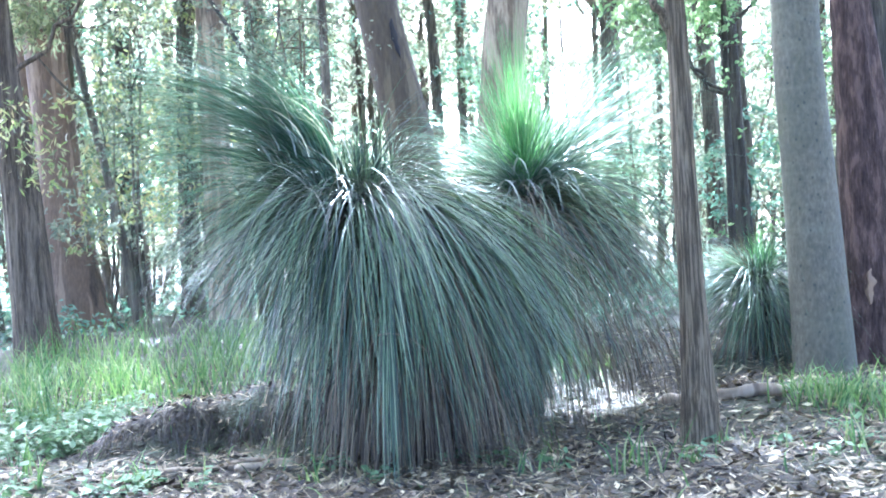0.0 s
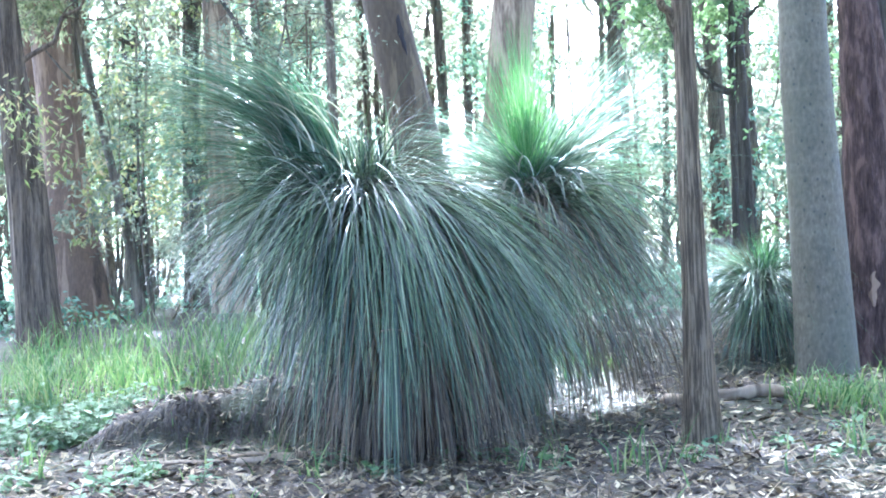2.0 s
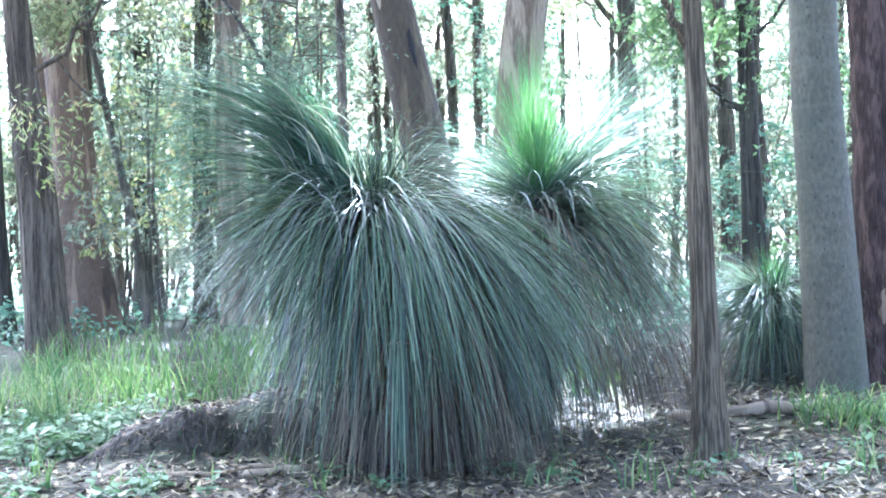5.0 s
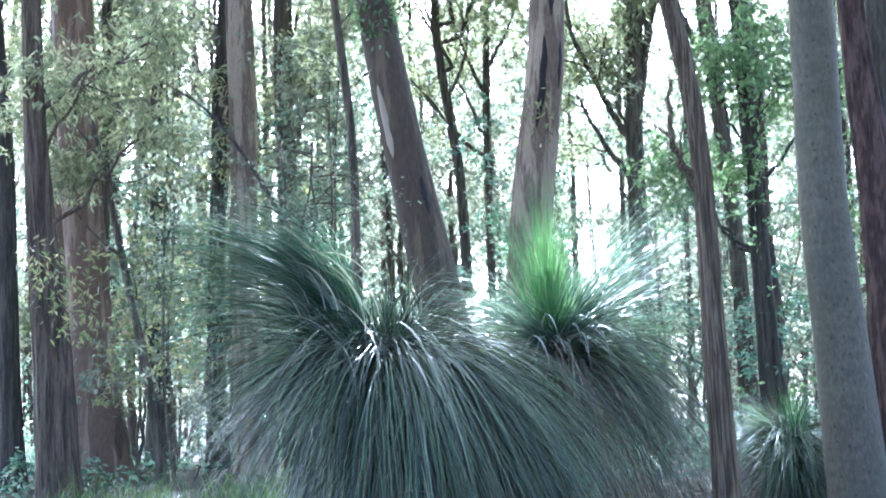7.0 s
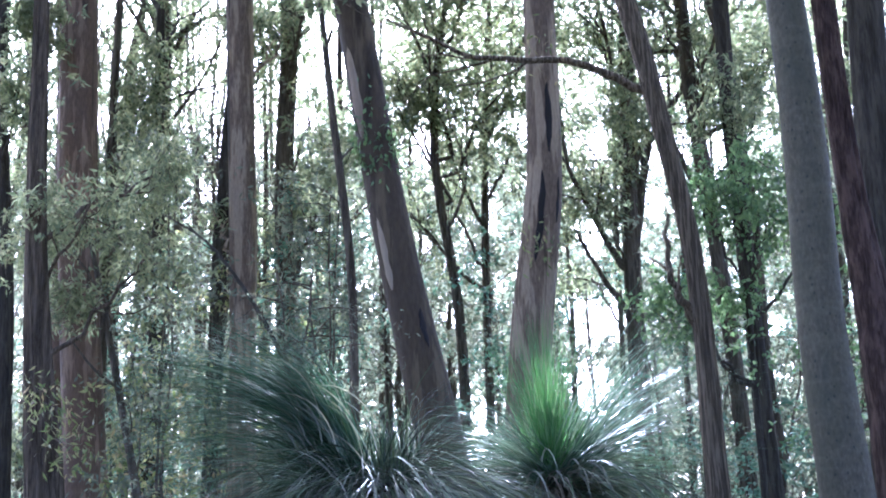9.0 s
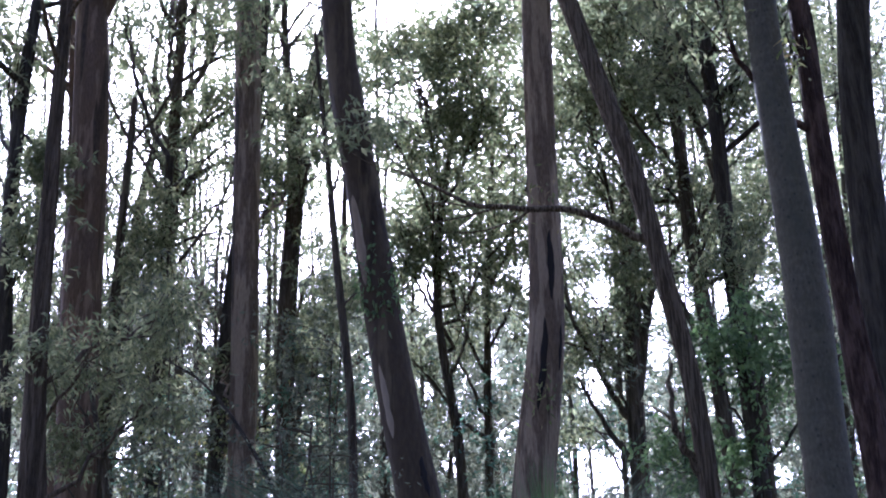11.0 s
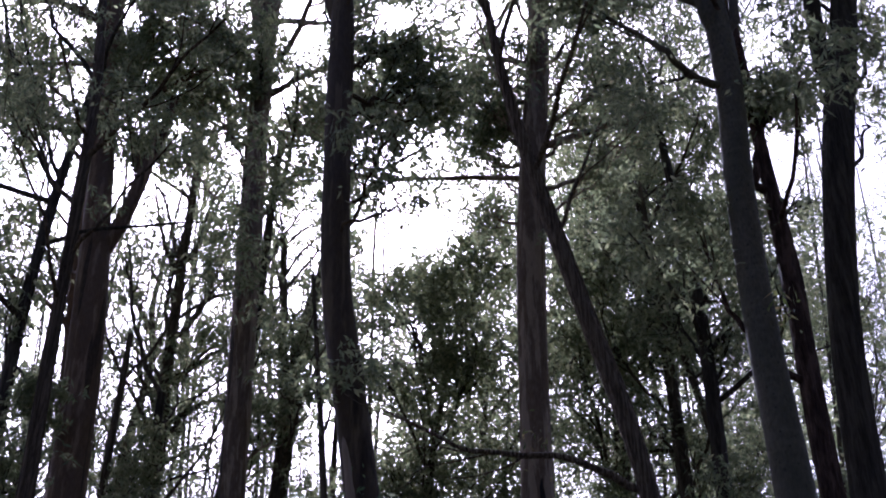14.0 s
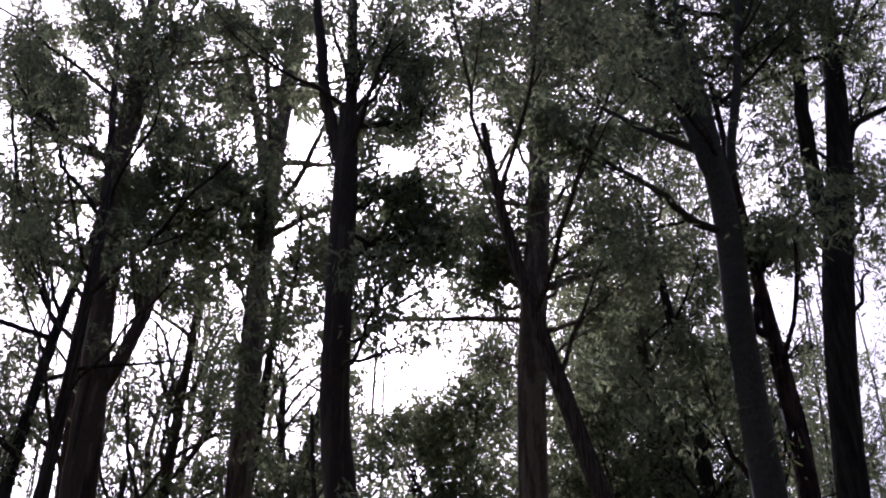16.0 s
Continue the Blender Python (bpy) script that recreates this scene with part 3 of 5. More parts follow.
    Tree("gum_tree", "slim dark gum tree wrapped in foliage", BARK_DARK, 24, [(0.3, -6.2, 0.19), (3.9, -6.27, 0.15), (5.6, -6.27, 0.14), (13, -6.3, 0.09)], leaf_size=(0.165, 0.047)).limbs(6, 4, 13, 3, 0.04).masses((-7.0, 24, 11.0, 1.7, 1.1, 0.66), (-8.0, 25, 17.5, 0.9, 1.3, 0.30), (-6.4, 23, 7.3, 1.1, 1.0, 0.66), (-5.5, 22, 5.1, 0.9, 1.1, 0.60), (-6.4, 23, 3.8, 1.1, 1.3, 0.60)).crown()
    Tree("gum_tree", "slim leaning grey trunk", BARK_THIN, 19, [(0.3, -4.9, 0.085), (2, -5.15, 0.075), (4.2, -5.6, 0.06), (7, -6.2, 0.035)]).limbs(3, 4, 7, 1.6, 0.03).crown()
    Tree("gum_tree", "tall gum tree with a pale peeling trunk", BARK_PALE, 22, [(0.3, -4.0, 0.3), (3, -4.1, 0.26), (7.6, -4.1, 0.26), (12, -4.2, 0.27), (15.6, -4.26, 0.27), (19.6, -4.34, 0.25), (28, -4.0, 0.12)], leaf_size=(0.165, 0.047), sides=20).limbs(7, 19, 28, 5, 0.08).masses((-5.9, 22, 25.2, 1.3, 1.3, 1), (-5.1, 21, 20.6, 1.0, 1.4, 1), (-4.4, 23, 28.7, 1.2, 0.9, 0.8), (-4.9, 23.5, 8.3, 0.9, 0.7, 0.6), (-3.4, 23.5, 12.0, 0.8, 0.7, 0.3)).fork(22, 0.13, 0.06, (-4.44, 21.48), (-4.96, 24.10), (-5.56, 26.56), (-6.10, 29.27)).fork(22, 0.13, 0.06, (-4.36, 22.06), (-4.28, 24.53), (-4.20, 27.27), (-4.24, 29.79)).fork(22, 0.12, 0.06, (-4.38, 22.25), (-4.58, 24.10), (-4.95, 26.79)).masses((-6.0, 22, 27.3, 1.3, 1, 1), (-5.7, 22, 22.2, 1.3, 0.9, 1.2), (-6.2, 22, 20.2, 1.2, 0.8, 1.1), (-4.6, 22, 23.1, 0.8, 0.7, 0.6), (-4.3, 22, 28.0, 1, 0.8, 0.9)).masses((-5.4, 22, 19.3, 1.4, 0.9, 1), (-6.4, 22, 18.5, 1.3, 0.8, 0.9), (-3.0, 22, 19.2, 1.1, 0.9, 0.9), (-5.0, 22, 20.5, 1.2, 0.9, 1), (-3.3, 22, 17.8, 0.9, 0.9, 0.6)).masses((-3.7, 23, 20.2, 1.0, 1.0, 0.7), (-6.5, 23, 21.4, 1.2, 0.8, 0.9)).crown()
    # leafy masses here are added on the sun's line to shade the floor
    Tree("gum_tree", "dark gum tree close behind a pale one", BARK_DARK, 23.5, [(0.3, -5.0, 0.2), (5, -4.95, 0.17), (9, -4.75, 0.15), (14, -4.3, 0.12), (20, -4.0, 0.08)]).limbs(5, 12, 20, 4, 0.06).masses((-4.0, 24, 11.8, 0.8, 1.0, 0.7), (-4.15, 24, 14.4, 0.8, 1.0, 0.7), (-4.1, 24.5, 13.1, 0.7, 0.6, 0.6)).crown()
    # the last three masses are added to keep sun off the grass tree
    Tree("gum_tree", "grey gum tree that forks into two stems", BARK_THIN, 24, [(0.3, -3.5, 0.24), (6, -3.57, 0.2), (8.8, -3.62, 0.195), (12.2, -3.44, 0.19), (13.2, -3.4, 0.17), (17.5, -2.6, 0.13), (22, -2.2, 0.08)], leaf_size=(0.165, 0.047)).limbs(6, 14, 22, 4, 0.07).masses((-3.3, 24, 21.3, 0.9, 0.9, 0.8), (-2.9, 23, 10.0, 0.6, 0.9, 0.9), (-2.4, 22, 8.2, 0.9, 0.8, 1), (-3.2, 24, 15.1, 0.7, 1.5, 0.45), (-3.0, 25, 8.5, 1.2, 1.4, 1), (-3.2, 26, 6.3, 0.9, 1.1, 1)).fork(24, 0.11, 0.08, (-3.50, 12.37), (-3.63, 13.92), (-3.75, 15.67), (-3.84, 17.20)).masses((-2.6, 21, 12.3, 1.1, 0.8, 0.8), (-3.3, 23, 14.4, 1.1, 0.8, 0.7), (-2.1, 22.5, 14.0, 1.0, 0.7, 0.7)).crown()
    Tree("gum_tree", "thin sapling trunk rising behind the grass tree", BARK_THIN, 14, [(0.2, -1.3, 0.06), (3.1, -1.28, 0.052), (4.7, -1.3, 0.052), (6.6, -1.48, 0.047), (8.2, -1.62, 0.036), (10, -1.8, 0.02)]).limbs(4, 6, 10, 1.3, 0.02).crown(14)
    Tree("gum_tree", "large leaning gum tree with pale scars and a climber tuft", BARK_GREY, 13, [(0.2, 0.25, 0.29), (2.45, -0.25, 0.25), (4.7, -0.70, 0.222), (7.4, -1.1, 0.2), (9.2, -1.36, 0.192), (11.2, -1.43, 0.185), (14.2, -1.47, 0.16), (15.0, -1.5, 0.13)], sides=22, rough=0.02).limbs(4, 13, 16, 3, 0.06).masses((-0.9, 14, 17.9, 1.2, 0.7, 1), (-0.2, 15, 17.1, 1.5, 0.8, 1.2), (-0.4, 14, 14.2, 1.1, 0.6, 1.1), (-0.7, 12, 10.9, 0.8, 0.3, 0.9)).scar(4.15, 5.0, 236, 0.13, PALE_WOOD, "pale bare patch in the bark").scar(5.95, 7.1, 232, 0.17, PALE_WOOD, "long pale bare patch in the bark").scar(3.5, 3.95, 300, 0.08, DARK_WOOD, "dark knot in the bark").tuft(5.9, 320, LEAF_VINE).fork(13, 0.11, 0.07, (-1.53, 13.65), (-1.82, 15.11), (-2.05, 16.73), (-2.23, 18.54)).fork(13, 0.11, 0.07, (-1.52, 13.65), (-1.46, 15.11), (-1.51, 16.87), (-1.62, 18.70)).masses((-0.9, 14, 17.4, 0.9, 0.7, 1), (-0.8, 14, 14.2, 0.8, 0.6, 1.1), (-0.2, 14, 13.2, 0.8, 0.5, 1), (-1.2, 14, 13.1, 0.6, 0.5, 0.8), (-0.4, 14, 16.0, 0.7, 0.6, 0.8)).masses((-0.8, 14, 13.6, 0.9, 0.6, 0.9), (-0.2, 14, 12.9, 0.8, 0.5, 0.8), (-1.0, 14, 12.1, 0.5, 0.4, 0.5), (-0.6, 14, 11.2, 0.7, 0.3, 0.6)).masses((-0.8, 14, 11.6, 0.5, 0.25, 0.5), (-0.1, 14, 13.5, 0.7, 0.5, 0.9)).crown()
    Tree("gum_tree", "tall pale gum tree with long dark bark scars", BARK_PALE, 17, [(0.3, 0.75, 0.36), (4.1, 1.0, 0.3), (6.6, 1.33, 0.26), (9, 1.4, 0.245), (13.5, 1.57, 0.238), (16.1, 1.8, 0.22), (24, 2.1, 0.1)], sides=22, rough=0.03).limbs(7, 14, 24, 4.5, 0.08).masses((0.8, 17, 15.5, 0.8, 0.8, 1), (1.2, 16, 18.7, 1.0, 1.1, 1), (3.6, 18, 22.2, 1.5, 1.1, 1.1), (3.4, 17, 18.5, 1.4, 1.0, 1.2)).scar(5.3, 6.7, 262, 0.12, DARK_WOOD, "long dark scar").scar(6.95, 8.1, 285, 0.12, DARK_WOOD, "long dark scar").scar(5.9, 6.6, 320, 0.09, DARK_WOOD, "dark scar").sprig(1.25, 16.5, 5.5).sprig(1.3, 16.5, 8.6, 50).fork(17, 0.055, 0.015, (1.55, 13.72), (0.19, 13.77), (-1.42, 13.88), (-2.85, 14.25)).fork(17, 0.07, 0.02, (1.60, 14.41), (1.06, 16.14), (0.66, 17.44)).masses((0.1, 18, 21.2, 1.1, 0.9, 1), (1.0, 18, 22.6, 1, 0.8, 1), (0.9, 18, 15.8, 0.9, 0.8, 1), (3.2, 18, 21.6, 1.1, 0.9, 1.1), (3.5, 18, 19.5, 1.1, 0.8, 1.1), (2.8, 18, 17.5, 1.1, 0.8, 1), (4.2, 18, 22.6, 1, 0.8, 1), (3.6, 18, 15.8, 1.1, 0.8, 1)).masses((0.8, 18, 16.0, 1, 0.8, 1), (0.5, 18, 17.2, 1, 0.8, 1), (2.7, 18, 16.1, 1.1, 0.9, 1), (3.5, 18, 16.9, 1.1, 0.8, 1), (2.8, 18, 14.6, 1, 0.8, 0.8), (1.1, 18, 14.5, 0.8, 0.6, 0.6)).masses((3.1, 19, 24.0, 1.1, 0.8, 1), (2.7, 19, 21.4, 0.9, 0.7, 0.8), (4.4, 19, 22.0, 1.0, 0.8, 0.9), (4.3, 19, 24.6, 1, 0.7, 1)).masses((0.8, 18, 13.8, 0.8, 0.5, 0.8), (0.7, 18, 15.0, 0.8, 0.5, 0.8)).masses((0.6, 19, 23.6, 1.0, 0.8, 0.8), (1.5, 19, 22.5, 0.8, 0.8, 0.6), (2.3, 19, 23.7, 1.0, 0.8, 0.8), (-0.6, 19, 16.9, 0.9, 0.35, 0.35)).crown()
    Tree("gum_tree", "thin distant gum tree under a broad round crown", BARK_THIN, 26, [(0.3, -0.03, 0.132), (6.5, -0.03, 0.11), (10, -0.43, 0.099), (17, 0.57, 0.044)], leaf_size=(0.165, 0.047)).limbs(4, 7, 17, 3, 0.05).masses((-1.2, 26, 11.7, 1.1, 1.1, 0.3), (-0.4, 27, 9.1, 1.0, 1.6, 0.3)).fork(26, 0.05, 0.02, (-0.00, 8.82), (-0.58, 9.92), (-1.31, 11.33)).fork(26, 0.05, 0.02, (0.05, 9.49), (0.63, 10.82), (1.61, 12.02)).fork(26, 0.05, 0.02, (0.00, 9.89), (-0.16, 10.72), (-0.76, 12.14)).masses((-1.2, 24, 15.6, 1.4, 0.9, 1.1), (-0.3, 24, 15.9, 1.3, 0.8, 1.1), (0.9, 24, 16.2, 1.4, 1, 1.1), (-0.7, 24, 14.1, 1.5, 0.9, 1), (0.8, 24, 14.1, 1.4, 0.9, 0.9), (1.5, 24, 17.6, 1.1, 0.9, 0.9), (-1.6, 24, 13.8, 1.1, 0.8, 0.8)).crown(36, 0.26)
    Tree("gum_tree", "thin distant gum tree with sparse crown", BARK_THIN, 28, [(0.3, 0.65, 0.120), (6.5, 0.65, 0.1), (10, 0.75, 0.090), (17, 1.25, 0.040)], leaf_size=(0.165, 0.047)).limbs(4, 7, 17, 3, 0.05).masses((0.9, 28, 12.0, 1.1, 1.3, 0.24), (1.0, 28, 9.9, 0.8, 1.1, 0.24)).fork(28, 0.05, 0.02, (0.69, 9.35), (1.33, 10.48), (1.83, 12.07)).fork(28, 0.05, 0.02, (0.63, 8.78), (0.19, 9.95), (-0.18, 11.13)).masses((1.8, 25, 13.0, 0.9, 1.2, 0.24), (1.0, 27, 13.4, 1.2, 1.2, 0.24), (-0.5, 29, 10.4, 1.4, 1.7, 0.24)).crown(15, 0.26)
    Tree("gum_tree", "distant gum tree with many crooked limbs", BARK_THIN, 25, [(0.3, 3.75, 0.240), (6.5, 3.75, 0.2), (10, 3.85, 0.180), (17, 4.35, 0.080)], leaf_size=(0.165, 0.047)).limbs(4, 7, 17, 3, 0.05).masses((3.6, 25, 16.7, 1.3, 1.1, 1.0), (3.6, 24, 13.8, 1.2, 1.2, 0.8), (3.4, 26, 12.5, 0.9, 1.2, 0.24), (3.8, 24, 9.8, 1.1, 1.1, 0.24), (3.3, 25, 8.6, 1.1, 1.2, 0.24), (3.1, 26, 7.0, 0.9, 1.0, 0.24)).fork(25, 0.12, 0.06, (3.71, 6.72), (4.12, 8.86), (4.45, 10.01), (5.30, 11.16)).fork(25, 0.08, 0.03, (3.66, 6.85), (3.07, 8.01), (2.54, 9.32), (2.38, 10.77)).fork(25, 0.07, 0.03, (3.71, 5.86), (3.00, 7.01), (2.57, 7.91)).fork(25, 0.12, 0.07, (3.93, 7.97), (3.99, 9.64), (4.08, 11.76)).masses((2.7, 22, 12.9, 1.0, 1.0, 0.9), (3.2, 24, 12.5, 1.3, 1.1, 0.24), (2.9, 26, 14.2, 1.1, 1.5, 0.24), (3.3, 27, 10.0, 1.2, 1.5, 0.24)).masses((3.4, 24, 17.3, 1.4, 1, 1), (4.7, 24, 18.6, 1.3, 1, 1), (3.4, 24, 14.9, 1.4, 1, 0.9), (5.1, 24, 15.8, 1.4, 1, 1), (4.6, 24, 14.0, 1.3, 1, 0.8), (6.3, 24, 16.9, 1.2, 1, 0.8), (3.9, 24, 19.8, 1.2, 0.9, 0.9)).crown(24, 0.24)
    Tree("gum_tree", "slender stringy-barked tree, forked and leaning at the top", BARK_STRING, 8.4, [(0.0, 1.76, 0.112), (0.6, 1.755, 0.096), (1.9, 1.74, 0.082), (2.9, 1.735, 0.07), (3.4, 1.71, 0.07), (4.3, 1.57, 0.068), (5.1, 1.43, 0.074), (6.36, 1.11, 0.074), (8.6, 0.6, 0.05), (10, 0.4, 0.03)], leaf_size=(0.10, 0.026), sides=34, rough=0.08, flare=0.25).fork(8.4, 0.04, 0.012, (1.735, 2.88), (1.62, 3.03), (1.55, 3.2), (1.53, 3.45), (1.55, 3.75), leafy=False).limbs(4, 6.5, 10, 2.0, 0.03).fork(8.4, 0.035, 0.01, (1.52, 4.68), (0.86, 4.95), (0.21, 5.02), (-0.48, 5.40), leafy=False).crown()
    Tree("gum_tree", "slim gum tree with green foliage along its trunk", BARK_THIN, 22, [(0.3, 5.1, 0.18), (4.2, 5.08, 0.152), (8.1, 4.82, 0.15), (9.8, 4.71, 0.145), (12.3, 4.67, 0.13), (19, 4.3, 0.07)], leaf_size=(0.165, 0.047)).limbs(6, 9, 19, 3.5, 0.05).masses((3.7, 20, 18.5, 1.4, 1.1, 0.58), (4.5, 22, 18.1, 1.6, 0.9, 0.58), (4.8, 21, 15.0, 1.3, 0.8, 0.58), (4.7, 22, 13.7, 1.0, 1.0, 0.52), (6.8, 23, 11.1, 0.5, 1.1, 0.42)).fork(22, 0.06, 0.02, (4.64, 7.81), (4.14, 8.98), (3.52, 9.59)).fork(22, 0.06, 0.02, (4.65, 8.61), (5.17, 9.51), (5.89, 10.17)).masses((4.5, 23, 12.1, 1.2, 1.0, 0.58), (4.6, 24, 14.2, 1.2, 1.2, 0.52), (5.0, 22, 10.7, 0.9, 1.2, 0.58)).masses((3.4, 22, 16.8, 1.4, 1, 1), (4.7, 22, 17.5, 1.3, 1, 1), (2.8, 22, 15.1, 1.3, 1, 1), (4.1, 22, 15.3, 1.4, 1, 1), (5.3, 22, 15.9, 1.2, 1, 0.9), (5.5, 22, 19.5, 1.2, 0.9, 0.9), (4.7, 22, 13.7, 1.3, 1, 0.9), (3.1, 22, 13.6, 1.3, 1, 0.9)).crown(24, 0.22)
    Tree("gum_tree", "dark slim gum tree wound with green vines", BARK_DARK, 18, [(0.3, 4.6, 0.19), (1.7, 4.54, 0.163), (4.8, 4.47, 0.135), (8.3, 4.45, 0.13), (10.3, 4.47, 0.125), (17, 4.1, 0.06)]).limbs(6, 9, 17, 3, 0.05).masses((4.6, 18, 18.3, 1.0, 1.1, 1), (7.0, 19, 14.6, 0.6, 0.6, 0.9), (5.0, 17, 12.9, 0.9, 0.7, 1), (4.2, 17.5, 7.9, 0.8, 0.9, 1.1)).masses((4.0, 19, 12.3, 0.9, 1.0, 1.1), (4.9, 19, 11.2, 0.9, 1.0, 1.1)).masses((6.5, 18, 19.0, 0.8, 0.7, 0.6), (6.0, 18, 12.6, 0.8, 0.9, 0.8), (4.7, 18, 12.8, 0.9, 0.9, 0.8), (5.0, 18, 11.5, 0.9, 0.9, 0.8)).crown(22)
    Tree("gum_tree", "thin curved trunk among others", BARK_THIN, 20, [(0.3, 6.05, 0.085), (0.54, 5.70, 0.075), (2.85, 5.26, 0.07), (7, 5.15, 0.075), (10, 4.9, 0.075), (13, 4.3, 0.06), (17, 4.0, 0.04)]).limbs(4, 10, 17, 3, 0.04).crown()
    Tree("spotted_gum", "smooth grey-green gum tree with dimpled bark", BARK_SPOT, 11, [(0.0, 3.49, 0.262), (0.7, 3.47, 0.254), (2, 3.43, 0.236), (3.2, 3.385, 0.218), (5, 3.40, 0.205), (7.7, 3.35, 0.172), (9.3, 3.39, 0.165), (11, 3.47, 0.163), (12.6, 3.4, 0.15), (17, 3.2, 0.06)], sides=28, rough=0.006, flare=0.12).limbs(4, 12, 17, 3, 0.05).masses((3.1, 11.5, 14.5, 0.8, 0.7, 0.8), (4.7, 12, 15.2, 0.8, 0.8, 0.5)).fork(11, 0.1, 0.05, (3.35, 11.50), (3.17, 13.02), (3.03, 14.39), (2.99, 15.92)).fork(11, 0.07, 0.04, (3.58, 11.50), (3.90, 13.02), (4.19, 14.64), (4.38, 16.20)).fork(10.6, 0.055, 0.015, (3.17, 10.73), (2.68, 10.95), (2.25, 11.41), (1.60, 11.94)).masses((3.1, 12, 14.9, 0.7, 0.6, 1), (3.0, 12, 13.5, 0.7, 0.5, 1), (4.7, 12, 15.2, 0.6, 0.5, 0.9), (4.6, 12, 16.1, 0.7, 0.5, 1)).masses((5.2, 13, 16.6, 0.7, 0.5, 1), (4.5, 13, 15.0, 0.5, 0.4, 0.6), (3.5, 13, 17.2, 0.7, 0.5, 0.9), (5.6, 13, 17.3, 0.6, 0.5, 0.9)).crown()
    Tree("gum_tree", "dark red-brown ironbark with rough bark", BARK_RED, 11.6, [(0.1, 4.2, 0.3), (0.9, 4.19, 0.275), (2.3, 4.17, 0.24), (3.2, 4.13, 0.2), (4.7, 4.02, 0.135), (6.5, 3.95, 0.12), (8.4, 3.96, 0.11), (11, 3.9, 0.07), (14, 3.8, 0.03)], sides=34, rough=0.07).limbs(3, 9, 14, 2.2, 0.04).sprig(3.54, 10.9, 7.64, 60, 0.14).fork(11.4, 0.045, 0.015, (3.79, 7.05), (3.34, 7.58), (3.09, 8.23), (2.87, 9.30)).fork(11.6, 0.06, 0.03, (3.72, 9.62), (3.89, 10.32), (4.13, 11.01)).scar(0.7, 1.05, 246, 0.09, BARK_PEEL, "pale patch where bark has flaked off").crown()
    Tree("gum_tree", "blackish gum tree that divides into two stems", BARK_DARK, 13, [(0.2, 4.6, 0.3), (3, 4.7, 0.26), (6.3, 4.86, 0.21), (8.8, 5.04, 0.2), (11.6, 5.48, 0.215), (13.8, 5.98, 0.2), (18, 6.6, 0.1)], sides=22, rough=0.03).limbs(4, 14, 18, 3, 0.06).masses((5.8, 14, 15.4, 0.5, 0.7, 0.6), (5.6, 15, 13.9, 0.5, 0.4, 0.6), (6.9, 13, 16.0, 0.6, 1.0, 0.4), (6.8, 14, 14.1, 0.4, 0.8, 0.3), (5.1, 14, 6.6, 0.3, 1.0, 0.5)).fork(13, 0.14, 0.09, (5.47, 12.34), (5.58, 14.25), (5.74, 15.91), (5.92, 17.47)).masses((6.7, 14, 17.5, 0.6, 0.6, 0.8), (7.3, 14, 16.4, 0.6, 0.7, 0.7), (6.4, 14, 12.5, 0.5, 0.7, 0.4)).masses((7.1, 15, 19.4, 0.8, 0.7, 1), (8.2, 15, 19.2, 0.7, 0.7, 1), (6.3, 15, 17.5, 0.6, 0.6, 0.7), (7.0, 15, 15.5, 0.5, 0.5, 0.3)).crown()
    Tree("gum_tree", "thin crooked gum tree with thin rising limbs", BARK_THIN, 30, [(0.3, -9.14, 0.2), (11.95, -8.84, 0.140), (14.56, -8.62, 0.120), (16.82, -8.29, 0.100), (18.67, -8.47, 0.085), (20.41, -8.29, 0.060), (22.84, -8.05, 0.030)], leaf_size=(0.165, 0.047)).limbs(4, 13, 22, 3, 0.04, (35, 65)).fork(30, 0.085, 0.028, (-8.72, 13.07), (-7.85, 13.70), (-7.17, 14.01), leafy=False).fork(30, 0.085, 0.028, (-8.65, 14.06), (-9.28, 14.92), (-9.95, 15.99), leafy=False).fork(30, 0.085, 0.028, (-8.32, 16.64), (-7.88, 18.28), (-7.56, 19.60), leafy=False).fork(30, 0.085, 0.028, (-8.38, 17.74), (-9.12, 19.27), (-9.43, 20.85), leafy=False).crown(10)
